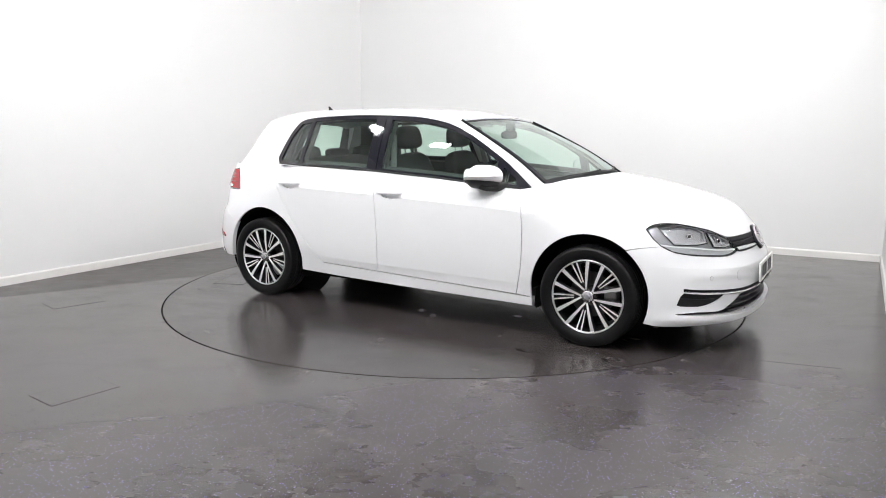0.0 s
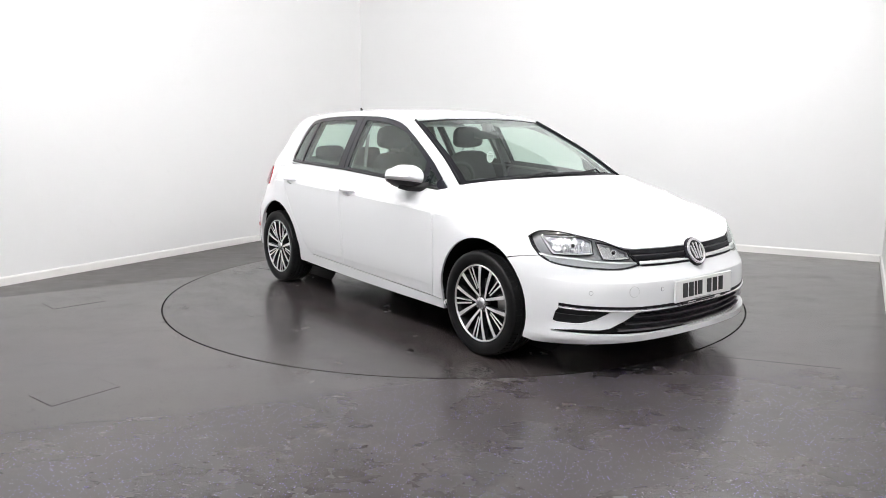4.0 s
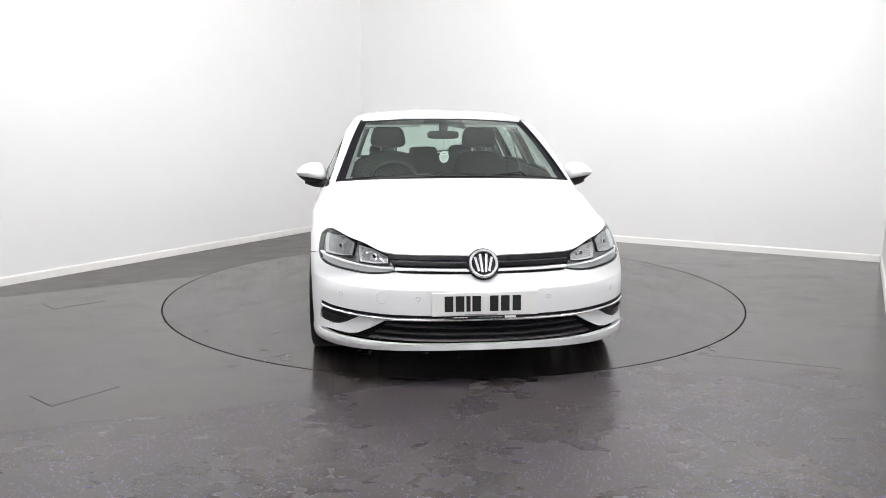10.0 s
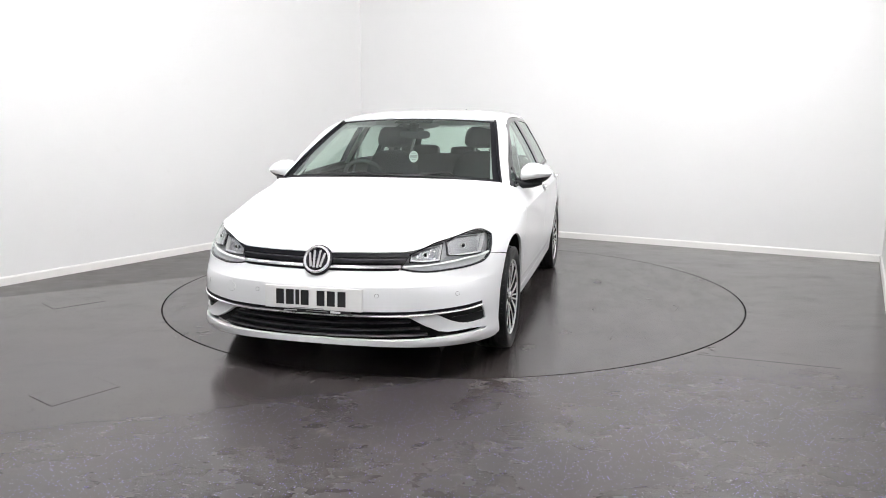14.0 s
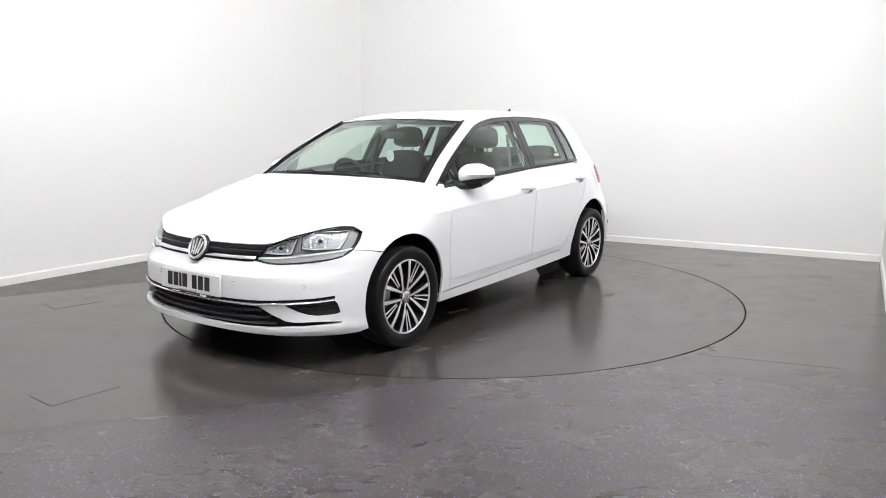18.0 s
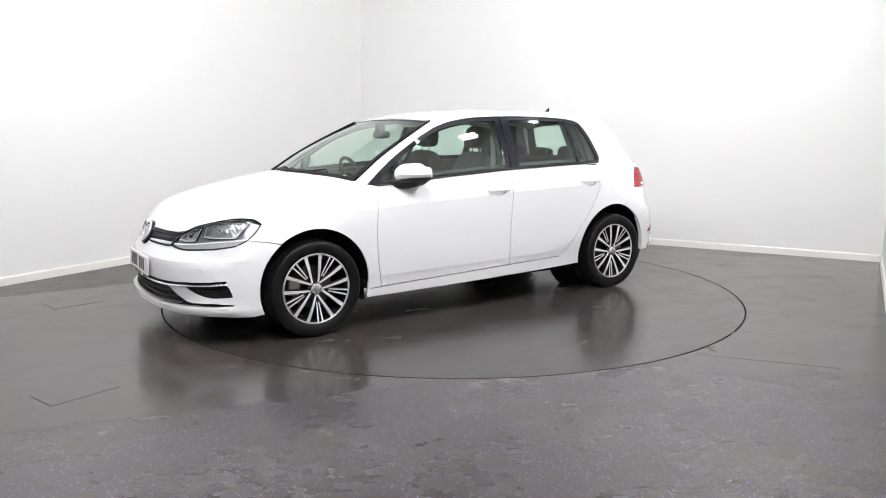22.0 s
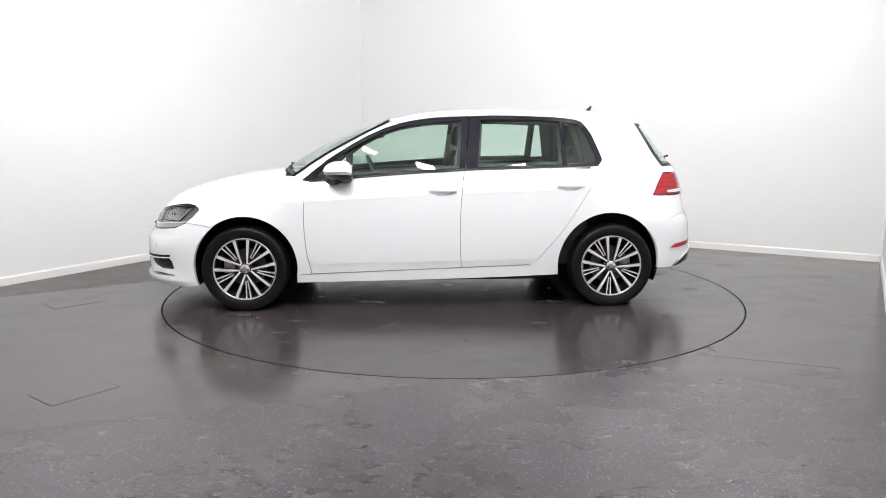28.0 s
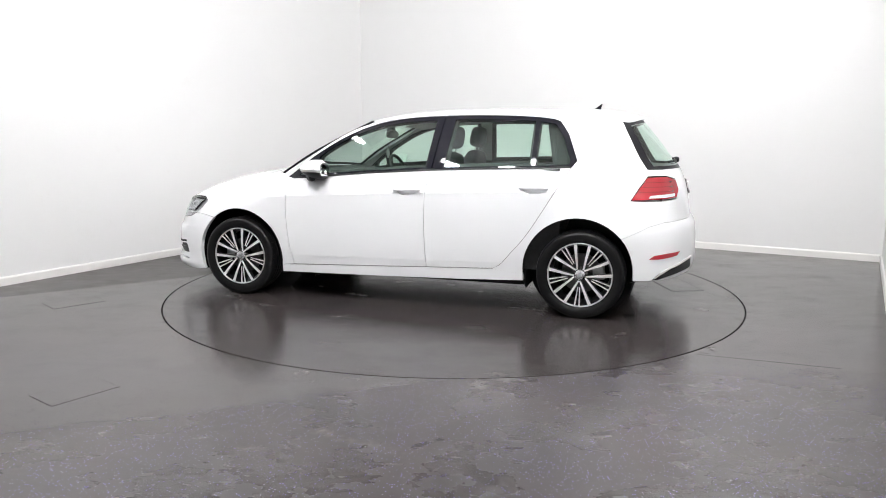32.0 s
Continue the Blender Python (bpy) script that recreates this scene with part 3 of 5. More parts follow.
def skin_mesh(name, poly, mat, holes=(), inset=0.0, depth=0.015, step=0.03, right=False, ridges=()):
    """A mesh that covers a polygon of (s, z) on the body, with a turned-in rim and, if given, sharp ridges."""
    from mathutils.geometry import delaunay_2d_cdt
    loops = [resample(list(poly), step)] + [resample(list(h), step) for h in holes]
    verts, edges = [], []
    for lp in loops:
        k = len(verts)
        verts += lp
        edges += [(k + i, k + (i + 1) % len(lp)) for i in range(len(lp))]
    for line in ridges:
        k = len(verts)
        verts += list(line)
        edges += [(k + i, k + i + 1) for i in range(len(line) - 1)]
    allv = np.array(verts)
    lo, hi = allv.min(0), allv.max(0)
    gx, gz = np.meshgrid(np.arange(lo[0] + step / 2, hi[0], step), np.arange(lo[1] + step / 2, hi[1], step))
    g = np.stack([gx.ravel(), gz.ravel()], 1)
    if len(g):
        keep = inside(loops[0], g)
        for h in loops[1:]:
            keep &= ~inside(h, g)
        g = g[keep]
    if len(g):
        e0, e1 = allv[[e[0] for e in edges]], allv[[e[1] for e in edges]]
        v = e1 - e0
        t = np.clip(((g[:, None] - e0) * v).sum(2) / ((v * v).sum(1) + 1e-12), 0, 1)
        dist = np.linalg.norm(g[:, None] - (e0 + t[..., None] * v), axis=2).min(1)
        g = g[dist > step * 0.45]
    pts = [Vector(q) for q in verts] + [Vector(q) for q in g.tolist()]
    co, _, tris, *_ = delaunay_2d_cdt(pts, edges, [], 0, 1e-7)
    flat = np.array([(c.x, c.y) for c in co])
    cen = np.array([flat[list(t)].mean(0) for t in tris])
    keep = inside(loops[0], cen)
    for h in loops[1:]:
        keep &= ~inside(h, cen)
    # no slivers along straight edges
    tri = flat[np.array([list(t) for t in tris])]
    e = [np.linalg.norm(tri[:, i] - tri[:, i - 1], axis=1) for i in range(3)]
    area = 0.5 * np.abs((tri[:, 1, 0] - tri[:, 0, 0]) * (tri[:, 2, 1] - tri[:, 0, 1]) - (tri[:, 1, 1] - tri[:, 0, 1]) * (tri[:, 2, 0] - tri[:, 0, 0]))
    keep &= area > 0.004 * np.max(e, axis=0) ** 2
    tris = [tuple(t) for t, k in zip(tris, keep) if k]
    flip = -1.0 if right else 1.0
    at = surface(flat, inset)
    at[:, 1] *= flip
    out_v = at.tolist()
    # direction of the faces: outwards
    out_f = []
    mid = np.array([0.0, 0.0, 0.7])
    for t in tris:
        a, b, c = at[list(t)]
        nrm = np.cross(b - a, c - a)
        out_f.append(t if nrm @ ((a + b + c) / 3 - mid) > 0 else t[::-1])
    smooth = [True] * len(out_f)
    # rim: a small round-over and a turned-in lip, from vertices of their own
    if depth:
        for lp in loops:
            r0, r1 = surface(lp, inset), surface(lp, inset + depth)
            r0[:, 1] *= flip
            r1[:, 1] *= flip
            k, n = len(out_v), len(lp)
            out_v += r0.tolist() + r1.tolist()
            for i in range(n):
                j = (i + 1) % n
                out_f.append((k + i, k + j, k + n + j, k + n + i))
                smooth.append(True)
    me = bpy.data.meshes.new(name)
    me.from_pydata(out_v, [], out_f)
    me.polygons.foreach_set("use_smooth", smooth)
    for line in ridges:
        line = np.array(line)
        on = np.abs(flat[:, 1] - np.interp(flat[:, 0], line[:, 0], line[:, 1])) < 1e-5
        on &= (flat[:, 0] > line[0, 0] - 1e-6) & (flat[:, 0] < line[-1, 0] + 1e-6)
        for e in me.edges:
            a, b = e.vertices
            if a < len(flat) and b < len(flat) and on[a] and on[b]:
                e.use_edge_sharp = True
    me.materials.append(mat)
    return me


def skin(name, poly, mat, parent, right=False, label="", **k):
    ob = new(name, skin_mesh(name, poly, mat, right=right, **k))
    ob.parent = parent
    if label:
        ob["label"] = label
    return ob


def both(name, poly, mat, parent, label="", **k):
    return [skin(name, poly, mat, parent, r, label, **k) for r in (False, True)]


def coons(front, rear, left, right, nu, nv, bulge=None):
    """Rows of points of a patch between four edges, each a function of 0..1 (left and right run from front to rear; front and rear from left to right)."""
    rows = []
    c00, c01, c10, c11 = front(0), front(1), rear(0), rear(1)
    for i in range(nu + 1):
        u, row = i / nu, []
        for j in range(nv + 1):
            v = j / nv
            p = (1 - u) * front(v) + u * rear(v) + (1 - v) * left(u) + v * right(u)
            p = p - ((1 - u) * (1 - v) * c00 + (1 - u) * v * c01 + u * (1 - v) * c10 + u * v * c11)
            if bulge:
                p = p + np.array(bulge(u, 2 * v - 1))
            row.append(p)
        rows.append(row)
    return rows


def sheet(rows, thick=0.0, up=(0, 0, 1)):
    """A mesh from rows of points, its faces towards up, with a turned-in rim of the given depth."""
    bm = bmesh.new()
    g = [[bm.verts.new(p) for p in row] for row in rows]
    fs = []
    for a, b in zip(g, g[1:]):
        for i in range(len(a) - 1):
            fs.append(bm.faces.new((a[i], b[i], b[i + 1], a[i + 1])))
    bm.normal_update()
    if sum(f.normal.dot(Vector(up)) for f in fs) < 0:
        bmesh.ops.reverse_faces(bm, faces=fs)
    if thick:
        bm.normal_update()
        loop = g[0] + [r[-1] for r in g[1:]] + g[-1][-2::-1] + [r[0] for r in g[-2:0:-1]]
        top = [bm.verts.new(v.co) for v in loop]
        low = [bm.verts.new(v.co - v.normal * thick) for v in loop]
        for i in range(len(loop)):
            j = (i + 1) % len(loop)
            bm.faces.new((top[i], top[j], low[j], low[i]))
    return bm


def along(points):
    """A curve through points as a function of 0..1, by length."""
    p = np.array(soft_path(points, 10))
    s = np.concatenate([[0], np.cumsum(np.linalg.norm(np.diff(p, axis=0), axis=1))])
    s /= s[-1]
    return lambda t: np.array([np.interp(t, s, p[:, k]) for k in range(3)])


def flipped(curve):
    return lambda t: curve(t) * np.array([1, -1, 1])


def on_body(pairs, inset=0.0):
    """3D points of the body at (x, z) pairs of the flank."""
    return surface([(sx(x), z) for x, z in pairs], inset)


def lathe(profile, n=64, axis="y"):
    """A ring-shaped mesh from a profile of (radius, along)."""
    bm = bmesh.new()
    rings = []
    for r, h in profile:
        rings.append([bm.verts.new((r * math.cos(a), h, r * math.sin(a))) for a in (2 * math.pi * i / n for i in range(n))])
    for a, b in zip(rings, rings[1:]):
        for i in range(n):
            bm.faces.new((a[i], a[(i + 1) % n], b[(i + 1) % n], b[i]))
    return bm


def blob(cx, cy, cz, rx, ry_, rz, p=2.5, n=24, m=14):
    """A rounded box or egg: a superellipsoid."""
    bm = bmesh.new()

    def w(v, e):
        return math.copysign(abs(v) ** e, v)

    rows = []
    for j in range(m + 1):
        t = -math.pi / 2 + math.pi * j / m
        rows.append([bm.verts.new((cx + rx * w(math.cos(t), 2 / p) * w(math.cos(a), 2 / p), cy + ry_ * w(math.cos(t), 2 / p) * w(math.sin(a), 2 / p), cz + rz * w(math.sin(t), 2 / p))) for a in (2 * math.pi * i / n for i in range(n))])
    for a, b in zip(rows, rows[1:]):
        for i in range(n):
            bm.faces.new((a[i], a[(i + 1) % n], b[(i + 1) % n], b[i]))
    bmesh.ops.remove_doubles(bm, verts=bm.verts, dist=1e-5)
    bmesh.ops.recalc_face_normals(bm, faces=bm.faces)
    return bm


def tube(points, r, n=10, closed=False):
    bm = bmesh.new()
    pts = [Vector(p) for p in points]
    rings = []
    for i, p in enumerate(pts):
        a = pts[i - 1] if i or closed else pts[i]
        b = pts[(i + 1) % len(pts)] if i + 1 < len(pts) or closed else pts[i]
        d = (b - a).normalized()
        q = d.to_track_quat("Z", "Y")
        rings.append([bm.verts.new(p + q @ Vector((r * math.cos(t), r * math.sin(t), 0))) for t in (2 * math.pi * k / n for k in range(n))])
    for a, b in zip(rings, rings[1:] + (rings[:1] if closed else [])):
        for k in range(n):
            bm.faces.new((a[k], a[(k + 1) % n], b[(k + 1) % n], b[k]))
    if not closed:
        bm.faces.new(rings[0][::-1]), bm.faces.new(rings[-1])
    bmesh.ops.recalc_face_normals(bm, faces=bm.faces)
    return bm


# ---- car: the outline of its panels, as (length, height) on the flank ----
def flank(pairs):
    return [(sx(x), z) for x, z in pairs]


def arc(cx, cz, r, a0, a1, n=26):
    return [(cx + r * math.cos(radians(a0 + (a1 - a0) * i / n)), cz + r * math.sin(radians(a0 + (a1 - a0) * i / n))) for i in range(n + 1)]


GAP = 0.0024
DOOR_F = soft_path([(0.840, 0.262), (0.872, 0.42), (0.884, 0.58), (0.883, 0.72), (0.868, 0.83), (0.842, 0.908)])
DOOR_M = soft_path([(-0.220, 0.300), (-0.212, 0.45), (-0.210, 0.60), (-0.218, 0.80), (-0.240, 0.986)])
DOOR_R = soft_path([(-0.705, 0.316), (-0.76, 0.345), (-0.83, 0.425), (-0.96, 0.585), (-1.155, 0.90), (-1.222, 1.016)])
BELT_F = [(0.842, 0.908), (0.56, 0.930), (0.24, 0.957), (-0.240, 0.986)]
BELT_R = [(-0.240, 0.986), (-0.60, 0.998), (-0.96, 1.008), (-1.222, 1.016)]
ROOFLINE = soft_path([(0.905, 0.912), (0.72, 1.062), (0.44, 1.230), (0.24, 1.307), (0.04, 1.346), (-0.15, 1.362), (-0.48, 1.372), (-0.77, 1.368), (-1.00, 1.354), (-1.12, 1.325), (-1.185, 1.24), (-1.255, 1.06), (-1.222, 1.016)], 5)
F_ARCH, R_ARCH = (1.300, 0.312, 0.361), (-1.288, 0.318, 0.371)


def shift(path, dx):
    return [(x + dx, z) for x, z in path]


SHOULDER = [(0.96, 0.942), (1.02, 0.946), (1.10, 0.928), (1.20, 0.905), (1.31, 0.876), (1.40, 0.852), (1.50, 0.822), (1.58, 0.792), (1.66, 0.762)]
HEAD_LOW = [(sy(0.436), 0.577), (sy(0.50), 0.565), (sy(0.58), 0.560), (sy(0.67), 0.566), (sx(1.89), 0.576), (sx(1.79), 0.592), (sx(1.712), 0.626), (sx(1.663), 0.666), (sx(1.622), 0.714)]
HEAD_TOP = [(sx(1.622), 0.714), (sx(1.66), 0.738), (sx(1.735), 0.748), (sx(1.83), 0.744), (sx(1.94), 0.724), (sy(0.63), 0.700), (sy(0.546), 0.669), (sy(0.488), 0.645)]


def cup(x, z):
    """The outline of a door handle's hollow."""
    return [(sx(x) + 0.072 * math.cos(a), z - 0.008 + 0.026 * math.sin(a)) for a in (2 * math.pi * i / 28 for i in range(28))]


def car_body(car):
    # wings
    wing = flank(shift(DOOR_F, GAP)) + flank([(0.90, 0.918)] + SHOULDER) + [(sx(1.742), 0.7515), (sx(1.70), 0.7485), (sx(1.664), 0.7435), (sx(1.634), 0.727)] + [HEAD_LOW[-1], HEAD_LOW[-2], HEAD_LOW[-3], (sx(1.60), 0.613)]
    wing += flank(arc(*F_ARCH, 52.2, 189.5)) + flank([(0.905, 0.257)])
    both("front_wing", wing, PAINT, car, ridges=[crease_line(1.13, 0.905)])
    # doors
    front = flank(shift(DOOR_F, -GAP)[::-1]) + flank([(0.30, 0.281)]) + flank(shift(DOOR_M, GAP)) + flank(BELT_F[::-1][1:-1])
    rear = flank(shift(DOOR_M, -GAP)[::-1]) + flank(shift(DOOR_R, GAP)) + flank(BELT_R[::-1][1:-1])
    doors = [both("front_door", front, PAINT, car, holes=[cup(-0.085, 0.846)], step=0.014, ridges=[crease_line(0.868, -0.203), crease_line(0.845, -0.205, LOW_CREASE)]), both("rear_door", rear, PAINT, car, holes=[cup(-0.990, 0.878)], step=0.014, ridges=[crease_line(-0.240, -1.095), crease_line(-0.235, -0.735, LOW_CREASE)])]
    # rear wings with the rear pillars
    quarter = flank(shift(DOOR_R, -GAP)) + flank([(-1.262, 1.062), (-1.192, 1.242), (-1.126, 1.330), (-1.06, 1.352), (-1.06, 1.386), (-1.20, 1.383), (-1.35, 1.374), (-1.50, 1.351), (-1.583, 1.326), (-1.610, 1.282), (-1.66, 1.20), (-1.73, 1.08), (-1.783, 1.006)])
    quarter += flank([(-1.776, 0.962), (-1.700, 0.888), (-1.630, 0.803), (-1.70, 0.80), (-1.80, 0.80), (-1.86, 0.80)]) + [(ry(0.60), 0.803), (ry(0.60), 0.667)] + flank([(-1.86, 0.664), (-1.75, 0.640)])
    quarter += flank(arc(*R_ARCH, 140, -9, 30)) + flank([(-0.905, 0.2875), (-0.80, 0.2988), (-0.713, 0.3083)])
    skin("rear_wing", quarter, PAINT, car, ridges=[crease_line(-1.16, -1.60)])
    flap = soft_path([(-1.30, 0.870), (-1.262, 0.890), (-1.258, 0.940), (-1.30, 0.968), (-1.40, 0.974), (-1.52, 0.968), (-1.56, 0.945), (-1.548, 0.890), (-1.50, 0.868), (-1.40, 0.866), (-1.30, 0.870)], 3)[:-1]
    wing = skin("rear_wing", quarter, PAINT, car, True, holes=[flank(flap)], ridges=[crease_line(-1.16, -1.60)])
    skin("fuel_flap", shrink(flank(flap), 0.0022), PAINT, wing, True, label="white fuel filler flap", step=0.02)
    # side sills
    sill = flank([(0.945, 0.196), (0.5, 0.203), (0.0, 0.212), (-0.5, 0.224), (-0.922, 0.240), (-0.915, 0.286), (-0.70, 0.309), (-0.22, 0.293), (0.30, 0.274), (0.84, 0.254), (0.944, 0.250)])
    both("side_sill", sill, PAINT, car, depth=0.05)
    # added grey shell behind the panels: its colour gives the seams their shade
    core = flank(SHOULDER[:1] + [(0.842, 0.90)] + BELT_F[1:] + BELT_R[1:] + [(-1.28, 1.06), (-1.25, 1.22), (-1.20, 1.34), (-1.5, 1.34), (-1.77, 0.98), (-1.86, 0.95), (-1.86, 0.30), (-1.62, 0.26)])
    core += flank(arc(R_ARCH[0], R_ARCH[1], R_ARCH[2] + 0.012, 195, -12, 30)[1:]) + flank([(-0.9, 0.25), (0.92, 0.22)]) + flank(arc(F_ARCH[0], F_ARCH[1], F_ARCH[2] + 0.012, 190, -10, 30))
    core += flank([(1.70, 0.25), (1.78, 0.55), (1.64, 0.66), (1.60, 0.76)] + SHOULDER[::-1][1:-1])
    both("seam_backing", core, CORE, car, inset=0.024, depth=0)
    return doors


def front_end(car):
    # bumper with its openings
    half = [(sy(0), 0.200), (sy(0.25), 0.198), (sy(0.45), 0.194), (sy(0.60), 0.190), (sx(1.94), 0.184), (sx(1.80), 0.175), (sx(1.70), 0.172), (sx(1.66), 0.180)]
    half += flank(arc(*F_ARCH, -21, 51.6)) + [(sx(1.60), 0.611)] + [HEAD_LOW[i] for i in (6, 5, 4, 3, 2, 1, 0)]
    half = [(s, z - (0.003 if z > 0.5 else 0)) for s, z in half] + [(sy(0.40), 0.568), (sy(0.2), 0.565)]
    poly = half + [(-s, z) for s, z in half[::-1] if s > 1e-6]
    mouth = [(sy(0), 0.344), (sy(0.25), 0.342), (sy(0.47), 0.343), (sy(0.488), 0.339), (sy(0.553), 0.300), (sy(0.618), 0.268), (sy(0.66), 0.261), (sx(1.905), 0.263), (sx(1.80), 0.252), (sx(1.815), 0.243), (sx(1.905), 0.241), (sy(0.647), 0.237), (sy(0.52), 0.230), (sy(0.39), 0.227), (sy(0), 0.227)]
    mouth_full = mouth + [(-s, z) for s, z in mouth[::-1] if s > 1e-6]
    fog = [(sy(0.610), 0.3525), (sy(0.70), 0.3595), (sx(1.92), 0.3655), (sx(1.838), 0.3695), (sx(1.822), 0.350), (sx(1.807), 0.300), (sx(1.83), 0.293), (sx(1.914), 0.291), (sy(0.715), 0.298), (sy(0.673), 0.316)]
    bumper = skin("front_bumper", poly, PAINT, car, holes=[mouth_full, fog, [(-s, z) for s, z in fog]], step=0.020, depth=0.03, ridges=[brow_line()])
    skin("lower_grille", mouth_full, FRIT, bumper, inset=0.05, depth=0, label="black lower air intake")
    for z, w in ((0.310, 0.49), (0.275, 0.535), (0.246, 0.57)):
        line = [(sy(-w + 2 * w * i / 24), z - 0.010 + 0.012 * (abs(i - 12) / 12) ** 2) for i in range(25)]
        lower, upper = surface([(s, q - 0.008) for s, q in line], 0.044), surface([(s, q + 0.006) for s, q in line], 0.014)
        lip = surface([(s, q + 0.001) for s, q in line], 0.014)
        part("grille_slat", sheet([lower, lip, upper, surface([(s, q + 0.007) for s, q in line], 0.05)], up=(1, 0, 0)), GRILLE_GREY, bumper)
    for sgn in (1, -1):
        f = [(sgn * s, z) for s, z in fog]
        skin("fog_pocket", f, PLASTIC, bumper, inset=0.010, depth=0, label="black fog lamp pocket")
        a = [(sgn * sy(0.68), 0.330), (sgn * sy(0.74), 0.331), (sgn * sx(1.822), 0.336)]
        skin("pocket_slat", [(s, z - 0.004) for s, z in a] + [(s, z + 0.004) for s, z in a[::-1]], PLASTIC, bumper, inset=0.002, depth=0.010)
    # dark line and bright strip over the intake
    line = [(sy(0), 0.353), (sy(0.25), 0.350), (sy(0.36), 0.351), (sy(0.48), 0.353), (sy(0.62), 0.361), (sy(0.745), 0.369), (sx(1.837), 0.376)]
    line = [(-s, z) for s, z in line[:0:-1]] + line
    skin("upper_trim", [(s, z + 0.006) for s, z in line] + [(s, z + 0.020) for s, z in line[::-1]], FRIT, bumper, inset=-0.002, depth=0.012, step=0.013, label="black trim line")
    chrome_bar(bumper, line, 0.013)
    # parking sensors and the towing eye cover
    for y, z in ((0.325, 0.452), (-0.325, 0.452), (0.70, 0.452), (-0.70, 0.452)):
        skin("parking_sensor", ring_poly(sy(y), z, 0.0095), PAINT, bumper, inset=-0.002, depth=0.004, step=0.01)
        skin("sensor_ring", ring_poly(sy(y), z, 0.0112), CORE, bumper, holes=[ring_poly(sy(y), z, 0.0092)], inset=-0.0012, depth=0.002, step=0.01)
    skin("tow_cover", ring_poly(sy(-0.50), 0.452, 0.027, 28), PAINT, bumper, inset=-0.0016, depth=0.003, step=0.012)
    skin("cover_seam", ring_poly(sy(-0.50), 0.452, 0.0285, 28), SEAM_PALE, bumper, holes=[ring_poly(sy(-0.50), 0.452, 0.0268, 28)], inset=-0.0010, depth=0.002, step=0.012)
    # number plate with plain bars in place of its characters
    c = surface([(sy(0), 0.430)], -0.008)[0]
    plate = new("number_plate")
    plate.parent, plate.location, plate.rotation_euler = car, (c[0] + 0.004, 0, 0.430), (0, radians(-3), 0)
    plate["label"] = "white number plate with dark bars"
    part("plate_board", boxed(-0.008, -0.262, -0.057, 0.004, 0.262, 0.057, bevel=0.003), PLATE_WHITE, plate)
    for y in (-0.178, -0.124, -0.083, -0.043, 0.043, 0.098, 0.155):
        w = 0.010 if y == -0.083 else 0.021
        part("plate_bar", boxed(0.0042, y - w, -0.036, 0.0056, y + w, 0.040), PLATE_BLACK, plate)
    part("plate_bar", boxed(0.0042, -0.10, -0.0535, 0.0050, 0.06, -0.0495), GREY_INK, plate)
    part("plate_bracket", boxed(-0.012, -0.20, -0.070, 0.006, 0.20, -0.0575), PLASTIC, plate)
    for y0, y1, z0, z1, m in ((-0.155, -0.085, -0.0665, -0.0625, PAPER), (-0.035, 0.085, -0.0660, -0.0630, GREY_INK), (0.095, 0.150, -0.0700, -0.0590, PAPER)):
        part("plate_bar", boxed(0.0062, y0, z0, 0.0070, y1, z1), m, plate)
    # upper grille
    g = new("grille")
    g.parent = car

    def grille_row(z, k=24):
        w = 0.434 + (z - 0.577) * 0.75
        return [(sy(-w + 2 * w * i / k), z - 0.004 * (1 - (2 * i / k - 1) ** 2)) for i in range(k + 1)]

    skin("grille_back", grille_row(0.566) + grille_row(0.658)[::-1], FRIT, g, inset=0.024, depth=0)
    for z0, z1, m, inn, nm in ((0.634, 0.653, FRIT, 0.0, "grille_slat"), (0.6235, 0.626, GRILLE_GREY, 0.002, "grille_line"), (0.606, 0.622, FRIT, 0.004, "grille_slat"), (0.570, 0.580, FRIT, 0.0, "grille_slat")):
        skin(nm, grille_row(z0) + grille_row(z1)[::-1], m, g, inset=inn, depth=0.02, step=0.02)
    chrome_bar(g, grille_row(0.590), 0.018)
    # round badge with plain slanting bars
    c = surface([(sy(0), 0.614)], 0)[0]
    badge = new("badge")
    badge.parent, badge.location, badge.rotation_euler = car, (c[0] + 0.010, 0, 0.616), (0, radians(-26), 0)
    badge["label"] = "round chrome badge"
    round_badge(badge, 0.072)
    # headlamps
    for right in (False, True):
        lamp = new("headlight")
        lamp.parent = car
        lamp["label"] = "clear headlight with chrome reflectors"
        outline = soft_path(HEAD_LOW, 4) + soft_path(HEAD_TOP, 4)[1:]
        skin("lens", outline, LAMP_GLASS, lamp, right, inset=0.001, depth=0)
        skin("housing", outline, LAMP_DARK, lamp, right, inset=0.032, depth=0)
        skin("bezel", outline, FRIT, lamp, right, inset=0.004, depth=0.03, holes=[shrink(outline, 0.004)])
        brow = soft_path(HEAD_TOP[2:], 4)
        skin("brow", brow + [(s, z - 0.006) for s, z in brow[::-1]], FRIT, lamp, right, inset=0.006, depth=0.03, step=0.012)
        # pale band along the foot with a bright upper line
        ridge = soft_path([(sx(1.70), 0.632), (sx(1.80), 0.622), (sx(1.89), 0.616), (sy(0.655), 0.600), (sy(0.53), 0.590), (sy(0.452), 0.587)], 4)
        foot = [(s, z + 0.006) for s, z in soft_path(HEAD_LOW[:7], 4)]
        skin("light_strip", ridge + foot, LAMP_PALE, lamp, right, inset=0.016, depth=0.02, label="pale daytime running light strip")
        skin("strip_line", [(s, z - 0.003) for s, z in ridge] + [(s, z + 0.003) for s, z in ridge[::-1]], PAPER, lamp, right, inset=0.010, depth=0.012, step=0.012)
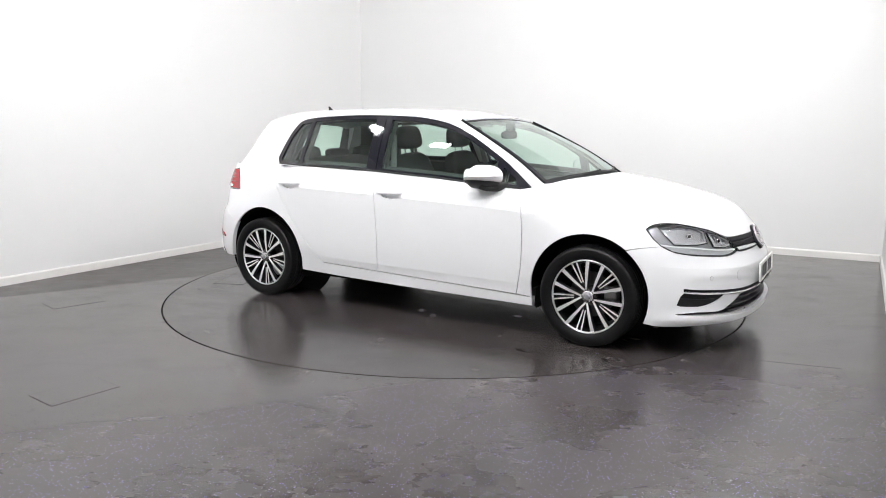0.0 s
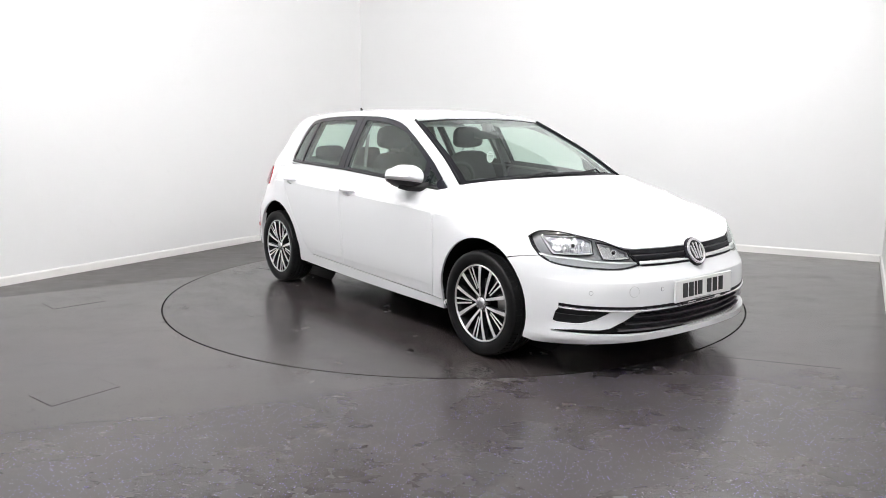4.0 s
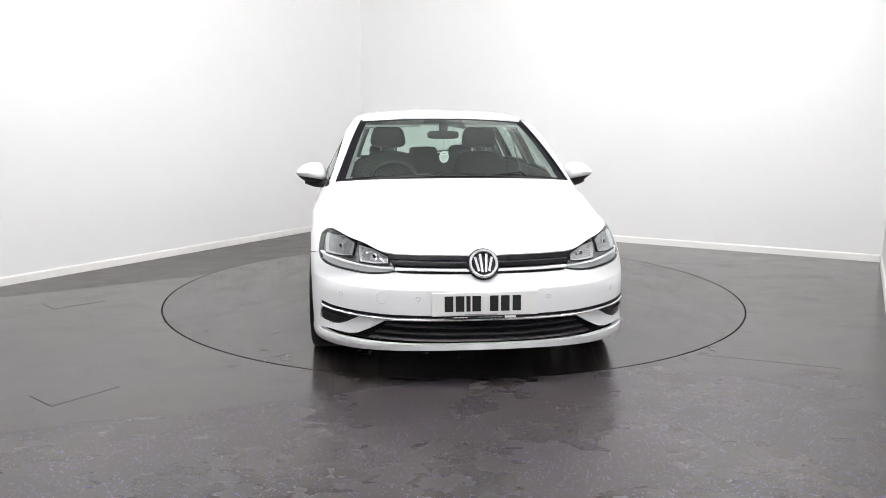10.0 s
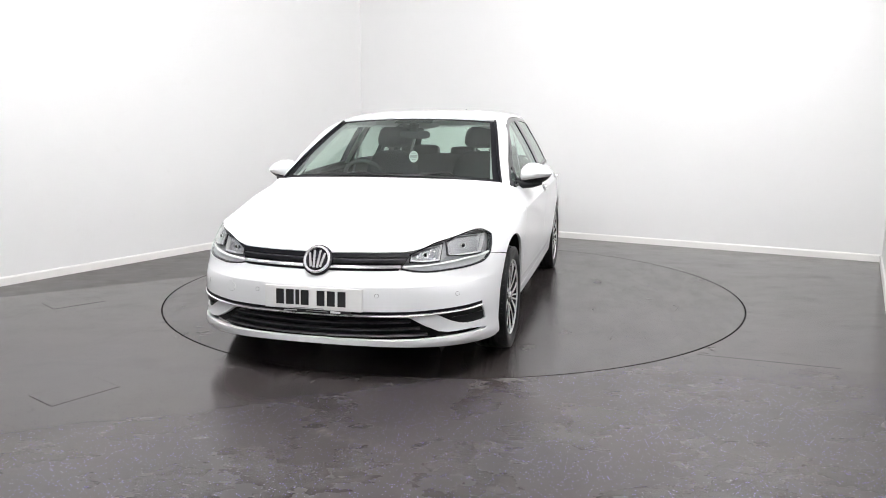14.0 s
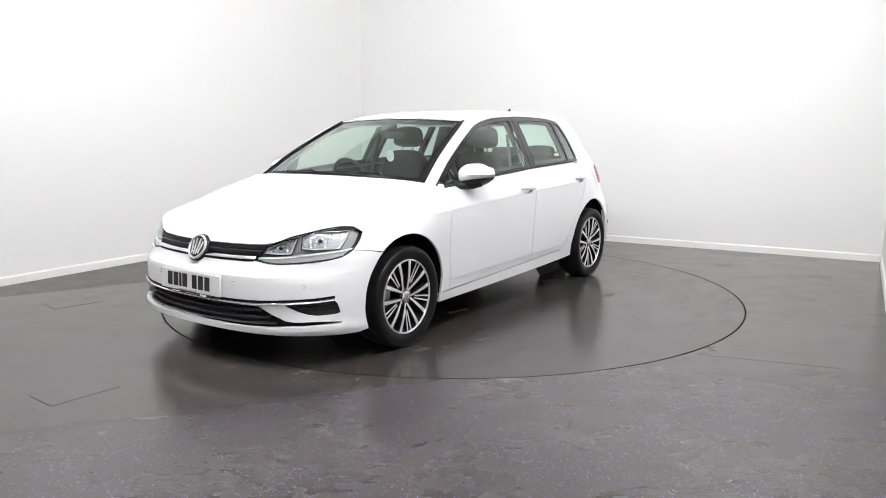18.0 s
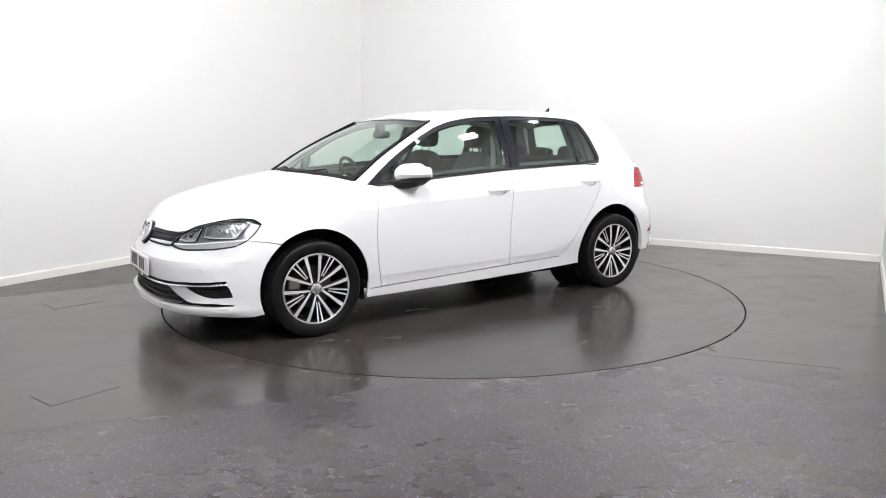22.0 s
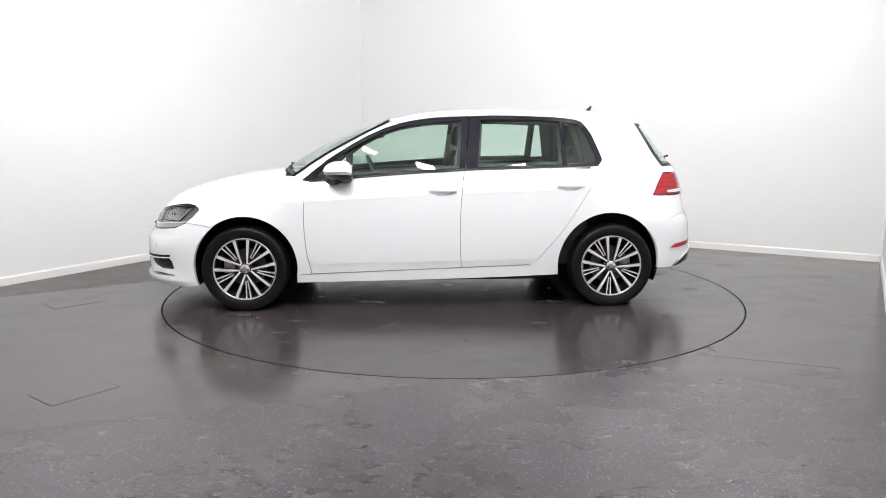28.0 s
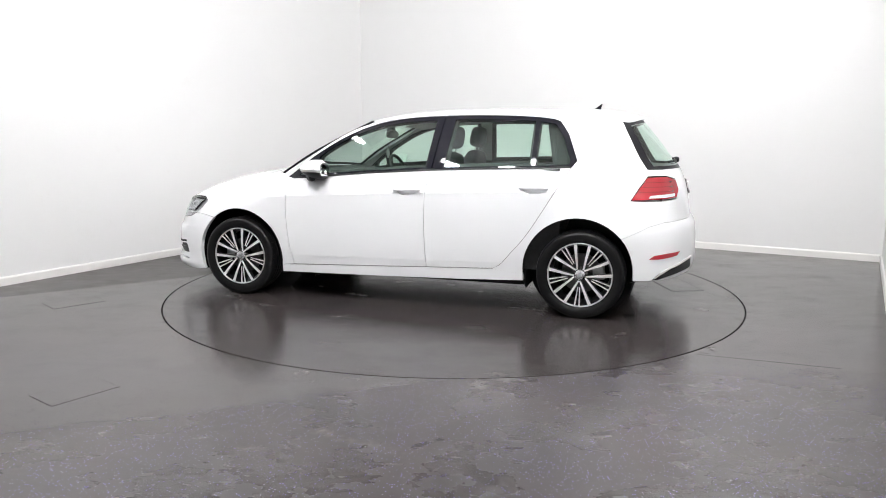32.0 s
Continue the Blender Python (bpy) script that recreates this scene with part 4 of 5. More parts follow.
        # two reflector cells, each with a pale frame along its outer edge and foot
        for cell in ([(sx(1.690), 0.724), (sx(1.785), 0.636), (sy(0.745), 0.634), (sy(0.690), 0.640), (sy(0.695), 0.698), (sy(0.755), 0.727)],
                     [(sy(0.668), 0.690), (sy(0.640), 0.614), (sy(0.56), 0.608), (sy(0.490), 0.612), (sy(0.496), 0.640), (sy(0.58), 0.674)]):
            skin("reflector", cell, REFLECTOR, lamp, right, inset=0.028, depth=0, label="faceted chrome reflector", step=0.012)
            skin("reflector_gap", shrink(cell, -0.006), FRIT, lamp, right, holes=[cell], inset=0.013, depth=0.015, step=0.012)
            rim = shrink(cell, 0.0045)
            skin("reflector_frame", cell[:4] + rim[3::-1], LAMP_CLEAR, lamp, right, inset=0.010, depth=0.020, step=0.010, label="pale frame of the reflector")
            skin("reflector_hood", cell[3:] + cell[:1] + rim[:1] + rim[:2:-1], LAMP_DARK, lamp, right, inset=0.014, depth=0.016, step=0.010)
            mid = (sum(q[0] for q in cell) / 6, sum(q[1] for q in cell) / 6)
            bulb = surface([mid], 0.024)[0]
            if right:
                bulb[1] *= -1
            ring = [(0.0125 + 0.003 * math.cos(a), 0.003 * math.sin(a)) for a in (2 * math.pi * i / 8 for i in range(9))]
            bm = lathe(ring, 20)
            bm.transform(Matrix.Translation(bulb) @ pose(0, 0, 0, 0, -15, 52 if right else -52))
            part("bulb_shroud", bm, CHROME, lamp, "chrome ring round the bulb", smooth=True)
            part("bulb", blob(*bulb, 0.009, 0.009, 0.009, n=12, m=8), RIM_BLACK, lamp, smooth=True)
        mark = surface([(sx(1.775), 0.600)], 0.012)[0] * np.array([1, -1 if right else 1, 1])
        part("marker_lamp", blob(*mark, 0.006, 0.004, 0.006, n=12, m=6), CLEAR_LENS, lamp, smooth=True)


def chrome_bar(parent, line, high):
    """A bright strip with a narrow foot and a sloping upper face."""
    line = soft_path(line, 4)
    rows = [surface([(s, z + dz * high) for s, z in line], d) for dz, d in ((-0.5, 0.006), (-0.48, -0.005), (-0.30, -0.009), (0.1, -0.006), (0.45, 0.001), (0.5, 0.008))]
    part("chrome_strip", sheet(rows, up=(1, 0, 0.2)), CHROME, parent, "chrome strip", smooth=True)


def shrink(poly, by):
    """The polygon drawn in by a distance (for gently bent outlines)."""
    p = np.array(poly)
    area = 0.5 * np.sum(p[:, 0] * np.roll(p[:, 1], -1) - np.roll(p[:, 0], -1) * p[:, 1])
    a, b = p - np.roll(p, 1, 0), np.roll(p, -1, 0) - p
    na = np.stack([-a[:, 1], a[:, 0]], 1) / (np.linalg.norm(a, axis=1, keepdims=True) + 1e-9)
    nb = np.stack([-b[:, 1], b[:, 0]], 1) / (np.linalg.norm(b, axis=1, keepdims=True) + 1e-9)
    m = na + nb
    m /= np.maximum((m * na).sum(1, keepdims=True), 0.55)
    return [tuple(q) for q in p + m * by * np.sign(area)]


def ring_poly(s, z, r, n=16):
    return [(s + r * math.cos(2 * math.pi * i / n), z + r * math.sin(2 * math.pi * i / n)) for i in range(n)]


def round_badge(parent, r):
    """Dark disc, chrome ring and plain slanting chrome bars; faces +x."""
    bm = lathe([(0.0001, 0.004), (r * 0.9, 0.003), (r * 0.9, -0.01)], 40)
    bm.transform(pose(0, 0, 0, 0, 0, -90))
    part("badge_disc", bm, GLOSS_BLACK, parent, smooth=True)
    # black ring behind the chrome one: the badge's shadow as a shape
    bm = lathe([(r * 0.9, -0.012), (r * 1.02, 0.002), (r * 1.10, -0.002), (r * 1.12, -0.014)], 48)
    bm.transform(pose(0, 0, 0, 0, 0, -90))
    part("badge_shadow", bm, GLOSS_BLACK, parent, "black ring for the shadow round the badge", smooth=True)
    bm = lathe([(r * 0.80, 0.0), (r * 0.82, 0.010), (r * 0.93, 0.013), (r, 0.008), (r, -0.01)], 48)
    bm.transform(pose(0, 0, 0, 0, 0, -90))
    part("badge_ring", bm, BADGE, parent, "chrome ring", smooth=True)
    for sg in (-1, 1):
        for a, b in (((0.58, 0.44), (0.34, -0.56)), ((0.22, 0.66), (0.12, -0.62))):
            bar(parent, (a[0] * sg, a[1]), (b[0] * sg, b[1]), r)


def bar(parent, a, b, r):
    bm = bmesh.new()
    d = Vector((b[0] - a[0], b[1] - a[1])).normalized()
    n = Vector((-d.y, d.x)) * 0.082
    v = []
    for x in (0.004, 0.0095):
        for p, sg in ((a, 1), (b, 1), (b, -1), (a, -1)):
            v.append(bm.verts.new((x, (p[0] + n.x * sg) * r, (p[1] + n.y * sg) * r)))
    for f in ((4, 5, 6, 7), (0, 1, 5, 4), (1, 2, 6, 5), (2, 3, 7, 6), (3, 0, 4, 7)):
        bm.faces.new([v[i] for i in f])
    bmesh.ops.recalc_face_normals(bm, faces=bm.faces)
    part("badge_bar", bm, BADGE, parent)


def upper_body(car):
    # bonnet
    fr = [surface([(sy(y), 0.654 + 0.003 * (abs(y) / 0.45) ** 2)])[0] for y in (-0.455, -0.3, -0.15, 0, 0.15, 0.3, 0.455)]
    front = along(fr[::-1])
    left = along([fr[-1]] + [surface([(s, z + 0.003)])[0] for s, z in HEAD_TOP[::-1][1:-3] + [(sx(1.745), 0.752)]] + [p for p in on_body([(x, z + 0.0028) for x, z in SHOULDER[::-1]])][:-1])
    corner = left(1.0)
    rear = along([corner, (1.045, 0.55, 0.968), (1.095, 0.30, 0.984), (1.115, 0, 0.990), (1.095, -0.30, 0.984), (1.045, -0.55, 0.968), corner * np.array([1, -1, 1])])

    edge = np.array([left(t) for t in np.linspace(0, 1, 80)])
    order = np.argsort(edge[:, 0])
    ex, ew, ez = edge[order, 0], edge[order, 1], edge[order, 2]
    rows = coons(front, rear, left, flipped(left), 40, 40)
    # the crown: a centre line and an even fall to the sides
    cx_, cz_ = (0.99, 1.12, 1.335, 1.55, 1.70, 1.86, 1.95, 2.02, 2.058), (0.982, 0.972, 0.945, 0.908, 0.872, 0.816, 0.766, 0.710, 0.654)
    for i, row in enumerate(rows):
        ease = min(1.0, i / 9)
        ease = ease * ease * (3 - 2 * ease)
        for k, q in enumerate(row):
            x, y = q[0], abs(q[1])
            w, low = np.interp(x, ex, ew), np.interp(x, ex, ez)
            top = float(pchip(cx_, cz_, x))
            f = min(y / max(w, 0.05), 1.0)
            row[k] = np.array([q[0], q[1], q[2] + ((top - (top - low) * f ** 2.4) - q[2]) * ease])
    part("bonnet", sheet(rows, 0.015), PAINT, car, smooth=True)
    # windscreen with its dark border
    low = along([(0.966, 0.732, 0.942), (1.035, 0.50, 0.961), (1.085, 0.25, 0.972), (1.10, 0, 0.976), (1.085, -0.25, 0.972), (1.035, -0.50, 0.961), (0.966, -0.732, 0.942)])
    top = along([(0.285, 0.568, 1.330), (0.306, 0.30, 1.345), (0.313, 0, 1.350), (0.306, -0.30, 1.345), (0.285, -0.568, 1.330)])
    side = along([(0.966, 0.732, 0.942), (0.75, 0.676, 1.087), (0.50, 0.620, 1.224), (0.285, 0.568, 1.330)])

    def bow(u, v):
        return (0.0, 0.0, 0.02 * 4 * u * (1 - u) * (1 - v * v))

    rows = coons(low, top, side, flipped(side), 24, 34, bow)
    screen = part("windscreen", sheet([r[1:-1] for r in rows[1:-1]]), SCREEN_GLASS, car, smooth=True)
    bm = bmesh.new()
    n, m = len(rows), len(rows[0])
    for i in range(n - 1):
        for j in range(m - 1):
            if i in (0, n - 2) or j in (0, m - 2) or (i >= n - 4 and 13 <= j <= 20):
                q = [rows[i][j], rows[i + 1][j], rows[i + 1][j + 1], rows[i][j + 1]]
                bm.faces.new([bm.verts.new(p - np.array([0, 0, 0.002])) for p in q])
    bmesh.ops.remove_doubles(bm, verts=bm.verts, dist=1e-5)
    part("screen_border", bm, FRIT, screen)
    for flip in (1, -1):
        pts = [(side(u) + np.array([0.004, 0.006, 0.003])) * np.array([1, flip, 1]) for u in np.linspace(0.0, 1.0, 20)]
        part("screen_trim", tube(pts, 0.0085, 8), FRIT, screen, "black rubber edge of the windscreen", smooth=True)
    part("cowl", sheet([[np.array([x + 0.02, y * 1.0, 0.935]), np.array([x + 0.09, y, 0.95])] for x, y in [(0.94 + 0.14 * (1 - (k / 8) ** 2), 0.68 * k / 8) for k in range(-8, 9)]]), PLASTIC, car)
    for y0, y1 in ((0.62, 0.02), (0.10, -0.52)):
        pts = [(1.105 - 0.15 * (abs(y) / 0.7) ** 2 - 0.012, y, 0.986 - 0.04 * (abs(y) / 0.7) ** 2) for y in np.linspace(y0, y1, 9)]
        w = part("wiper", tube(pts, 0.007, 6), PLASTIC, car)
        part("wiper_arm", tube([pts[2], (1.10 - 0.1 * (y0 / 0.7) ** 2, (y0 + y1) / 2 + 0.1, 1.004), pts[-3]], 0.006, 6), PLASTIC, w)

    # front pillars between the windscreen and the side windows
    outer_p = [(0.925, 0.925)] + [(x + 0.010, z + 0.014) for x, z in [(0.72, 1.062), (0.44, 1.230), (0.24, 1.307), (0.04, 1.346)]]
    outer = along(list(on_body(outer_p)))
    roof_side_pairs = [(0.04, 1.362), (-0.15, 1.378), (-0.48, 1.389), (-0.80, 1.389), (-1.06, 1.387), (-1.20, 1.384), (-1.35, 1.375), (-1.50, 1.352), (-1.585, 1.327)]
    for flip in (1, -1):
        rows = []
        for i in range(25):
            u = i / 24
            a, b = side(min(u * 1.02, 1.0)) + np.array([0, 0.004, -0.003]), outer(u * 0.80)
            row = []
            for j in range(7):
                v = j / 6
                p = a * (1 - v) + b * v
                out = np.array([-0.004, 0.006, -0.006]) * 4 * v * (1 - v)
                row.append((p + out) * np.array([1, flip, 1]))
            rows.append(row)
        part("front_pillar", sheet(rows, 0.02, (0.2, flip, 0.6)), PAINT, car, smooth=True)
    # roof
    start = outer(0.80)
    rs = along([start] + list(on_body(roof_side_pairs)))
    rfront = along([start + np.array([0.0, 0.0, 0.0]), (0.283, 0.563, 1.338), (0.302, 0.30, 1.352), (0.308, 0, 1.357), (0.302, -0.30, 1.352), (0.283, -0.563, 1.338), start * np.array([1, -1, 1])])
    end = rs(1.0)
    rrear = along([end, (-1.588, 0.40, 1.349), (-1.618, 0.2, 1.364), (-1.626, 0, 1.369), (-1.618, -0.2, 1.364), (-1.588, -0.40, 1.349), end * np.array([1, -1, 1])])

    def crown(u, v):
        h = float(pchip([0, 0.12, 0.35, 0.6, 0.85, 1.0], [0, 0.006, 0.010, 0.008, 0.004, 0.0], u))
        return (0, 0, h * (1 - abs(v) ** 4))

    part("roof", sheet(coons(rfront, rrear, rs, flipped(rs), 40, 36, crown), 0.02), PAINT, car, smooth=True)
    # side frames over the doors
    for flip in (1, -1):
        n = 30
        rows = []
        line = [q for q in ROOFLINE if -1.07 < q[0] < 0.30]
        xs = np.linspace(0.24, -1.062, n)
        zlow = np.interp(-xs, [-q[0] for q in line], [q[1] for q in line]) + 0.004
        zup = np.interp(-xs, [-0.24, -0.04, 0.15, 0.48, 0.80, 1.07], [1.322, 1.362, 1.378, 1.389, 1.389, 1.387])
        for x, a, b in zip(xs, zlow, zup):
            pts = surface([(sx(x), a + (b - a) * k / 3) for k in range(4)], 0.0)
            rows.append([p * np.array([1, flip, 1]) for p in pts])
        part("roof_rail", sheet(rows, 0.015, (0, flip, 0.6)), PAINT, car, smooth=True)
    # aerial
    bm = bmesh.new()
    prof = [(-1.185, 0.0), (-1.235, 0.012), (-1.285, 0.026), (-1.322, 0.052), (-1.342, 0.070), (-1.350, 0.066), (-1.338, 0.030), (-1.330, 0.0)]
    a = [bm.verts.new((x, 0.016 * (1 - z / 0.09), 1.398 + z)) for x, z in prof]
    b = [bm.verts.new((x, -0.016 * (1 - z / 0.09), 1.398 + z)) for x, z in prof]
    for i in range(len(prof)):
        j = (i + 1) % len(prof)
        bm.faces.new((a[i], a[j], b[j], b[i]))
    bm.faces.new(a[::-1]), bm.faces.new(b)
    part("roof_aerial", bm, GLOSS_BLACK, car, "black shark fin aerial")
    return rrear


def rear_end(car, rrear):
    poly = [(ry(0.60) + 0.0016, 0.667), (ry(0.4), 0.667), (S_MAX, 0.667), (S_MAX, 1.006), (ry(0.4), 1.006), (sx(-1.86), 1.006), (sx(-1.787), 1.006), (sx(-1.778), 0.966), (ry(0.66), 0.967), (ry(0.52), 0.942), (ry(0.515), 0.868), (ry(0.58), 0.812), (ry(0.60) + 0.0016, 0.803)]
    gate = new("tailgate")
    gate.parent = car
    for r in (False, True):
        skin("tailgate_panel", poly, PAINT, gate, r)
    # rear window between roof spoiler and tailgate
    low = along([surface([(sx(-1.785), 1.006)])[0], surface([(ry(0.4), 1.006)])[0], surface([(S_MAX, 1.006)])[0], surface([(ry(0.4), 1.006)])[0] * np.array([1, -1, 1]), surface([(sx(-1.785), 1.006)])[0] * np.array([1, -1, 1])])
    up = rrear
    left = along(list(on_body([(-1.785, 1.006), (-1.73, 1.08), (-1.66, 1.20), (-1.612, 1.282), (-1.585, 1.327)])))
    rows = coons(low, up, left, flipped(left), 16, 32, lambda u, v: (-0.016 * 4 * u * (1 - u) * (1 - v * v), 0, 0))
    part("rear_window", sheet([r[2:-2] for r in rows[1:-2]], up=(-1, 0, 0.5)), SIDE_GLASS, gate, smooth=True)
    bm = bmesh.new()
    n, m = len(rows), len(rows[0])
    for i in range(n - 1):
        for j in range(m - 1):
            if i < 1 or i > n - 4 or j < 2 or j > m - 4:
                bm.faces.new([bm.verts.new(p) for p in (rows[i][j], rows[i + 1][j], rows[i + 1][j + 1], rows[i][j + 1])])
    bmesh.ops.remove_doubles(bm, verts=bm.verts, dist=1e-5)
    part("rear_window_border", bm, FRIT, gate, smooth=True)
    # roof spoiler
    rows = []
    for k in range(25):
        t = k / 24
        p = rrear(t)
        w = 1 - abs(2 * t - 1) ** 6
        rows.append([p, p + np.array([-0.026 * w, 0, -0.003]), p + np.array([-0.040 * w, 0, -0.010]), p + np.array([-0.036 * w, 0, -0.018]), p + np.array([-0.006, 0, -0.030])])
    part("roof_spoiler", sheet(rows), PAINT, gate, smooth=True)
    # rear wiper and badge
    part("rear_wiper", tube([(-1.895, 0.0, 1.04), (-1.90, 0.1, 1.05), (-1.875, 0.34, 1.075)], 0.008, 8), PLASTIC, gate)
    part("wiper_hub", blob(-1.902, 0, 1.055, 0.024, 0.028, 0.022, n=12, m=8), PLASTIC, gate, smooth=True)
    b = new("rear_badge")
    b.parent, b.location, b.rotation_euler = car, (-1.988, 0, 0.86), (0, radians(-14), radians(180))
    b["label"] = "round chrome badge"
    round_badge(b, 0.055)
    # tail lamps: wing part and gate part in one red lens, pale lower strip
    for r in (False, True):
        lamp = new("tail_light")
        lamp.parent = car
        lamp["label"] = "red tail light with a clear lower strip"
        out = [(sx(-1.634), 0.806), (sx(-1.702), 0.887), (sx(-1.775), 0.959), (sx(-1.86), 0.962), (ry(0.66), 0.962), (ry(0.53), 0.938), (ry(0.525), 0.870), (ry(0.59), 0.816), (sx(-1.81), 0.810)]
        skin("lens_rim", out, GLOSS_BLACK, lamp, r, inset=0.014, depth=0.02, step=0.014)
        skin("red_lens", shrink(out, 0.004), RED_LENS, lamp, r, inset=-0.005, depth=0.012, step=0.014)
        for za, zb_ in ((0.858, 0.864), (0.890, 0.895), (0.920, 0.925)):
            x0 = -1.634 - 0.141 * (za - 0.806) / 0.153 - 0.012
            skin("lens_rib", [(sx(x0), za), (sx(x0 - 0.005), zb_), (sx(-1.86), zb_ + 0.003), (ry(0.62), zb_ + 0.004), (ry(0.62), za + 0.004), (sx(-1.86), za + 0.003)], DARK_RED, lamp, r, inset=-0.008, depth=0.004, step=0.02)
        skin("clear_strip", [(sx(-1.763), 0.822), (sx(-1.774), 0.839), (sx(-1.86), 0.845), (ry(0.62), 0.850), (ry(0.62), 0.831), (sx(-1.86), 0.824)], CLEAR_LENS, lamp, r, inset=-0.009, depth=0.005, step=0.014)
        skin("red_reflector", [(sx(-1.753), 0.425), (sx(-1.789), 0.451), (sx(-1.86), 0.461), (ry(0.66), 0.468), (ry(0.69), 0.443), (sx(-1.86), 0.431), (sx(-1.81), 0.425)], RED_LENS, car, r, inset=-0.007, depth=0.012, label="red reflector", step=0.012)
        skin("diffuser_trim", [(sx(-1.780), 0.286), (sx(-1.825), 0.332), (sx(-1.888), 0.368), (ry(0.60), 0.393), (ry(0.45), 0.405), (ry(0.45), 0.33), (ry(0.65), 0.322), (sx(-1.88), 0.306), (sx(-1.82), 0.286)], PLASTIC, car, r, inset=-0.004, depth=0.01, step=0.015)
        skin("chrome_strip", [(sx(-1.790), 0.292), (sx(-1.828), 0.335), (sx(-1.890), 0.371), (ry(0.60), 0.397), (ry(0.45), 0.410), (ry(0.45), 0.400), (ry(0.60), 0.386), (sx(-1.890), 0.360), (sx(-1.832), 0.322)], SATIN, car, r, inset=-0.009, depth=0.01, label="chrome strip", step=0.012)
    half = flank(arc(*R_ARCH, 140.3, 185.5)) + [(sx(-1.672), 0.283), (sx(-1.73), 0.280), (sx(-1.78), 0.283), (sx(-1.86), 0.286), (ry(0.6), 0.30), (ry(0.3), 0.30), (S_MAX, 0.30), (S_MAX, 0.662), (ry(0.4), 0.662), (ry(0.60), 0.6635), (sx(-1.86), 0.6610), (sx(-1.75), 0.6374)]
    for r in (False, True):
        skin("rear_bumper", half, PAINT, car, r, depth=0.03)


def side_windows(car, doors):
    top_f = [q for q in ROOFLINE if q[0] > -0.29]
    top_r = [q for q in ROOFLINE if q[0] < -0.29]
    zt = lambda x: float(np.interp(-x, [-q[0] for q in ROOFLINE[:-5]], [q[1] for q in ROOFLINE[:-5]]))
    zb = lambda x: float(np.interp(-x, [-0.842, -0.56, -0.24, 0.24, 0.6, 0.96, 1.222], [0.908, 0.930, 0.957, 0.986, 0.998, 1.008, 1.016]))
    g = 0.002
    fr = [(0.905, 0.906)] + top_f + [(-0.292, zt(-0.292)), (-0.244, zb(-0.244))] + [(x, zb(x) + g) for x in (0.0, 0.3, 0.6, 0.842)]
    rr = [(-0.252, zb(-0.252)), (-0.298, zt(-0.298))] + top_r + [(x, zb(x) + g) for x in (-1.2, -0.9, -0.6)]
    # glass openings
    hole_f = [(0.665, zb(0.665) + 0.024), (0.655, zt(0.655) - 0.035)] + [(x, zt(x) - 0.028) for x in np.linspace(0.58, -0.20, 12)] + [(-0.237, zt(-0.23) - 0.030), (-0.205, zb(-0.205) + 0.022)] + [(x, zb(x) + 0.022) for x in (0.0, 0.3)]
    hole_r = [(-0.335, zb(-0.335) + 0.020), (-0.372, zt(-0.37) - 0.030)] + [(x, zt(x) - 0.026) for x in (-0.5, -0.65, -0.8, -0.91)] + [(-0.955, zt(-0.955) - 0.028), (-0.950, zb(-0.95) + 0.018)] + [(x, zb(x) + 0.020) for x in (-0.8, -0.55)]
    hole_q = [(-0.980, zb(-0.98) + 0.018), (-0.986, zt(-0.986) - 0.028), (-1.095, 1.310), (-1.155, 1.225), (-1.217, 1.058), (-1.195, zb(-1.195) + 0.020)]
    hole_t = [(0.805, zb(0.805) + 0.020), (0.700, zb(0.700) + 0.024), (0.700, zt(0.700) - 0.040), (0.790, zt(0.790) - 0.045)]
    for r in (False, True):
        k = 1 if r else 0
        skin("window_frame", flank(fr), GLOSS_BLACK, doors[0][k], r, holes=[flank(hole_f), flank(hole_t)], inset=0.002, depth=0.03, label="gloss black window frame", step=0.025)
        skin("window_frame", flank(rr), GLOSS_BLACK, doors[1][k], r, holes=[flank(hole_r), flank(hole_q)], inset=0.002, depth=0.03, label="gloss black window frame", step=0.025)
        skin("window_glass", flank(hole_f), SIDE_GLASS, doors[0][k], r, inset=0.007, depth=0, step=0.085)
        skin("window_glass", flank(hole_r), SIDE_GLASS, doors[1][k], r, inset=0.007, depth=0, step=0.085)
        skin("corner_glass", flank(hole_t), SIDE_GLASS, doors[0][k], r, inset=0.007, depth=0, step=0.085)
        skin("quarter_glass", flank(hole_q), SIDE_GLASS, doors[1][k], r, inset=0.007, depth=0, step=0.085)
        skin("window_lining", flank(fr), DASH, doors[0][k], r, holes=[shrink(flank(hole_f), 0.016), shrink(flank(hole_t), 0.004)], inset=0.045, depth=0.012, step=0.04)
        skin("window_lining", flank(rr), DASH, doors[1][k], r, holes=[shrink(flank(hole_r), 0.020), shrink(flank(hole_q), 0.006)], inset=0.045, depth=0.012, step=0.04)
        # belt trim
        line = [(x, zb(x)) for x in (0.842, 0.56, 0.24, -0.24, -0.6, -0.96, -1.222)]
        skin("belt_trim", flank([(x, z - 0.002) for x, z in line] + [(x, z + 0.010) for x, z in line[::-1]]), PLASTIC, car, r, inset=-0.004, depth=0.012)
        # handles
        for x0, z0, d in ((-0.085, 0.846, doors[0][k]), (-0.990, 0.878, doors[1][k])):
            sgn = -1 if r else 1
            c = surface([(sx(x0), z0)])[0]
            skin("handle_recess", cup(x0, z0), PAINT, d, r, inset=0.022, depth=-0.022, step=0.02)
            h = blob(c[0], sgn * (c[1] + 0.014), z0 + 0.006, 0.104, 0.014, 0.013, p=3.0, n=28, m=10)
            part("handle", h, PAINT, d, "white door handle", smooth=True)
        # wing mirror
        sg = -1 if r else 1
        mir = new("wing_mirror")
        mir.parent = car
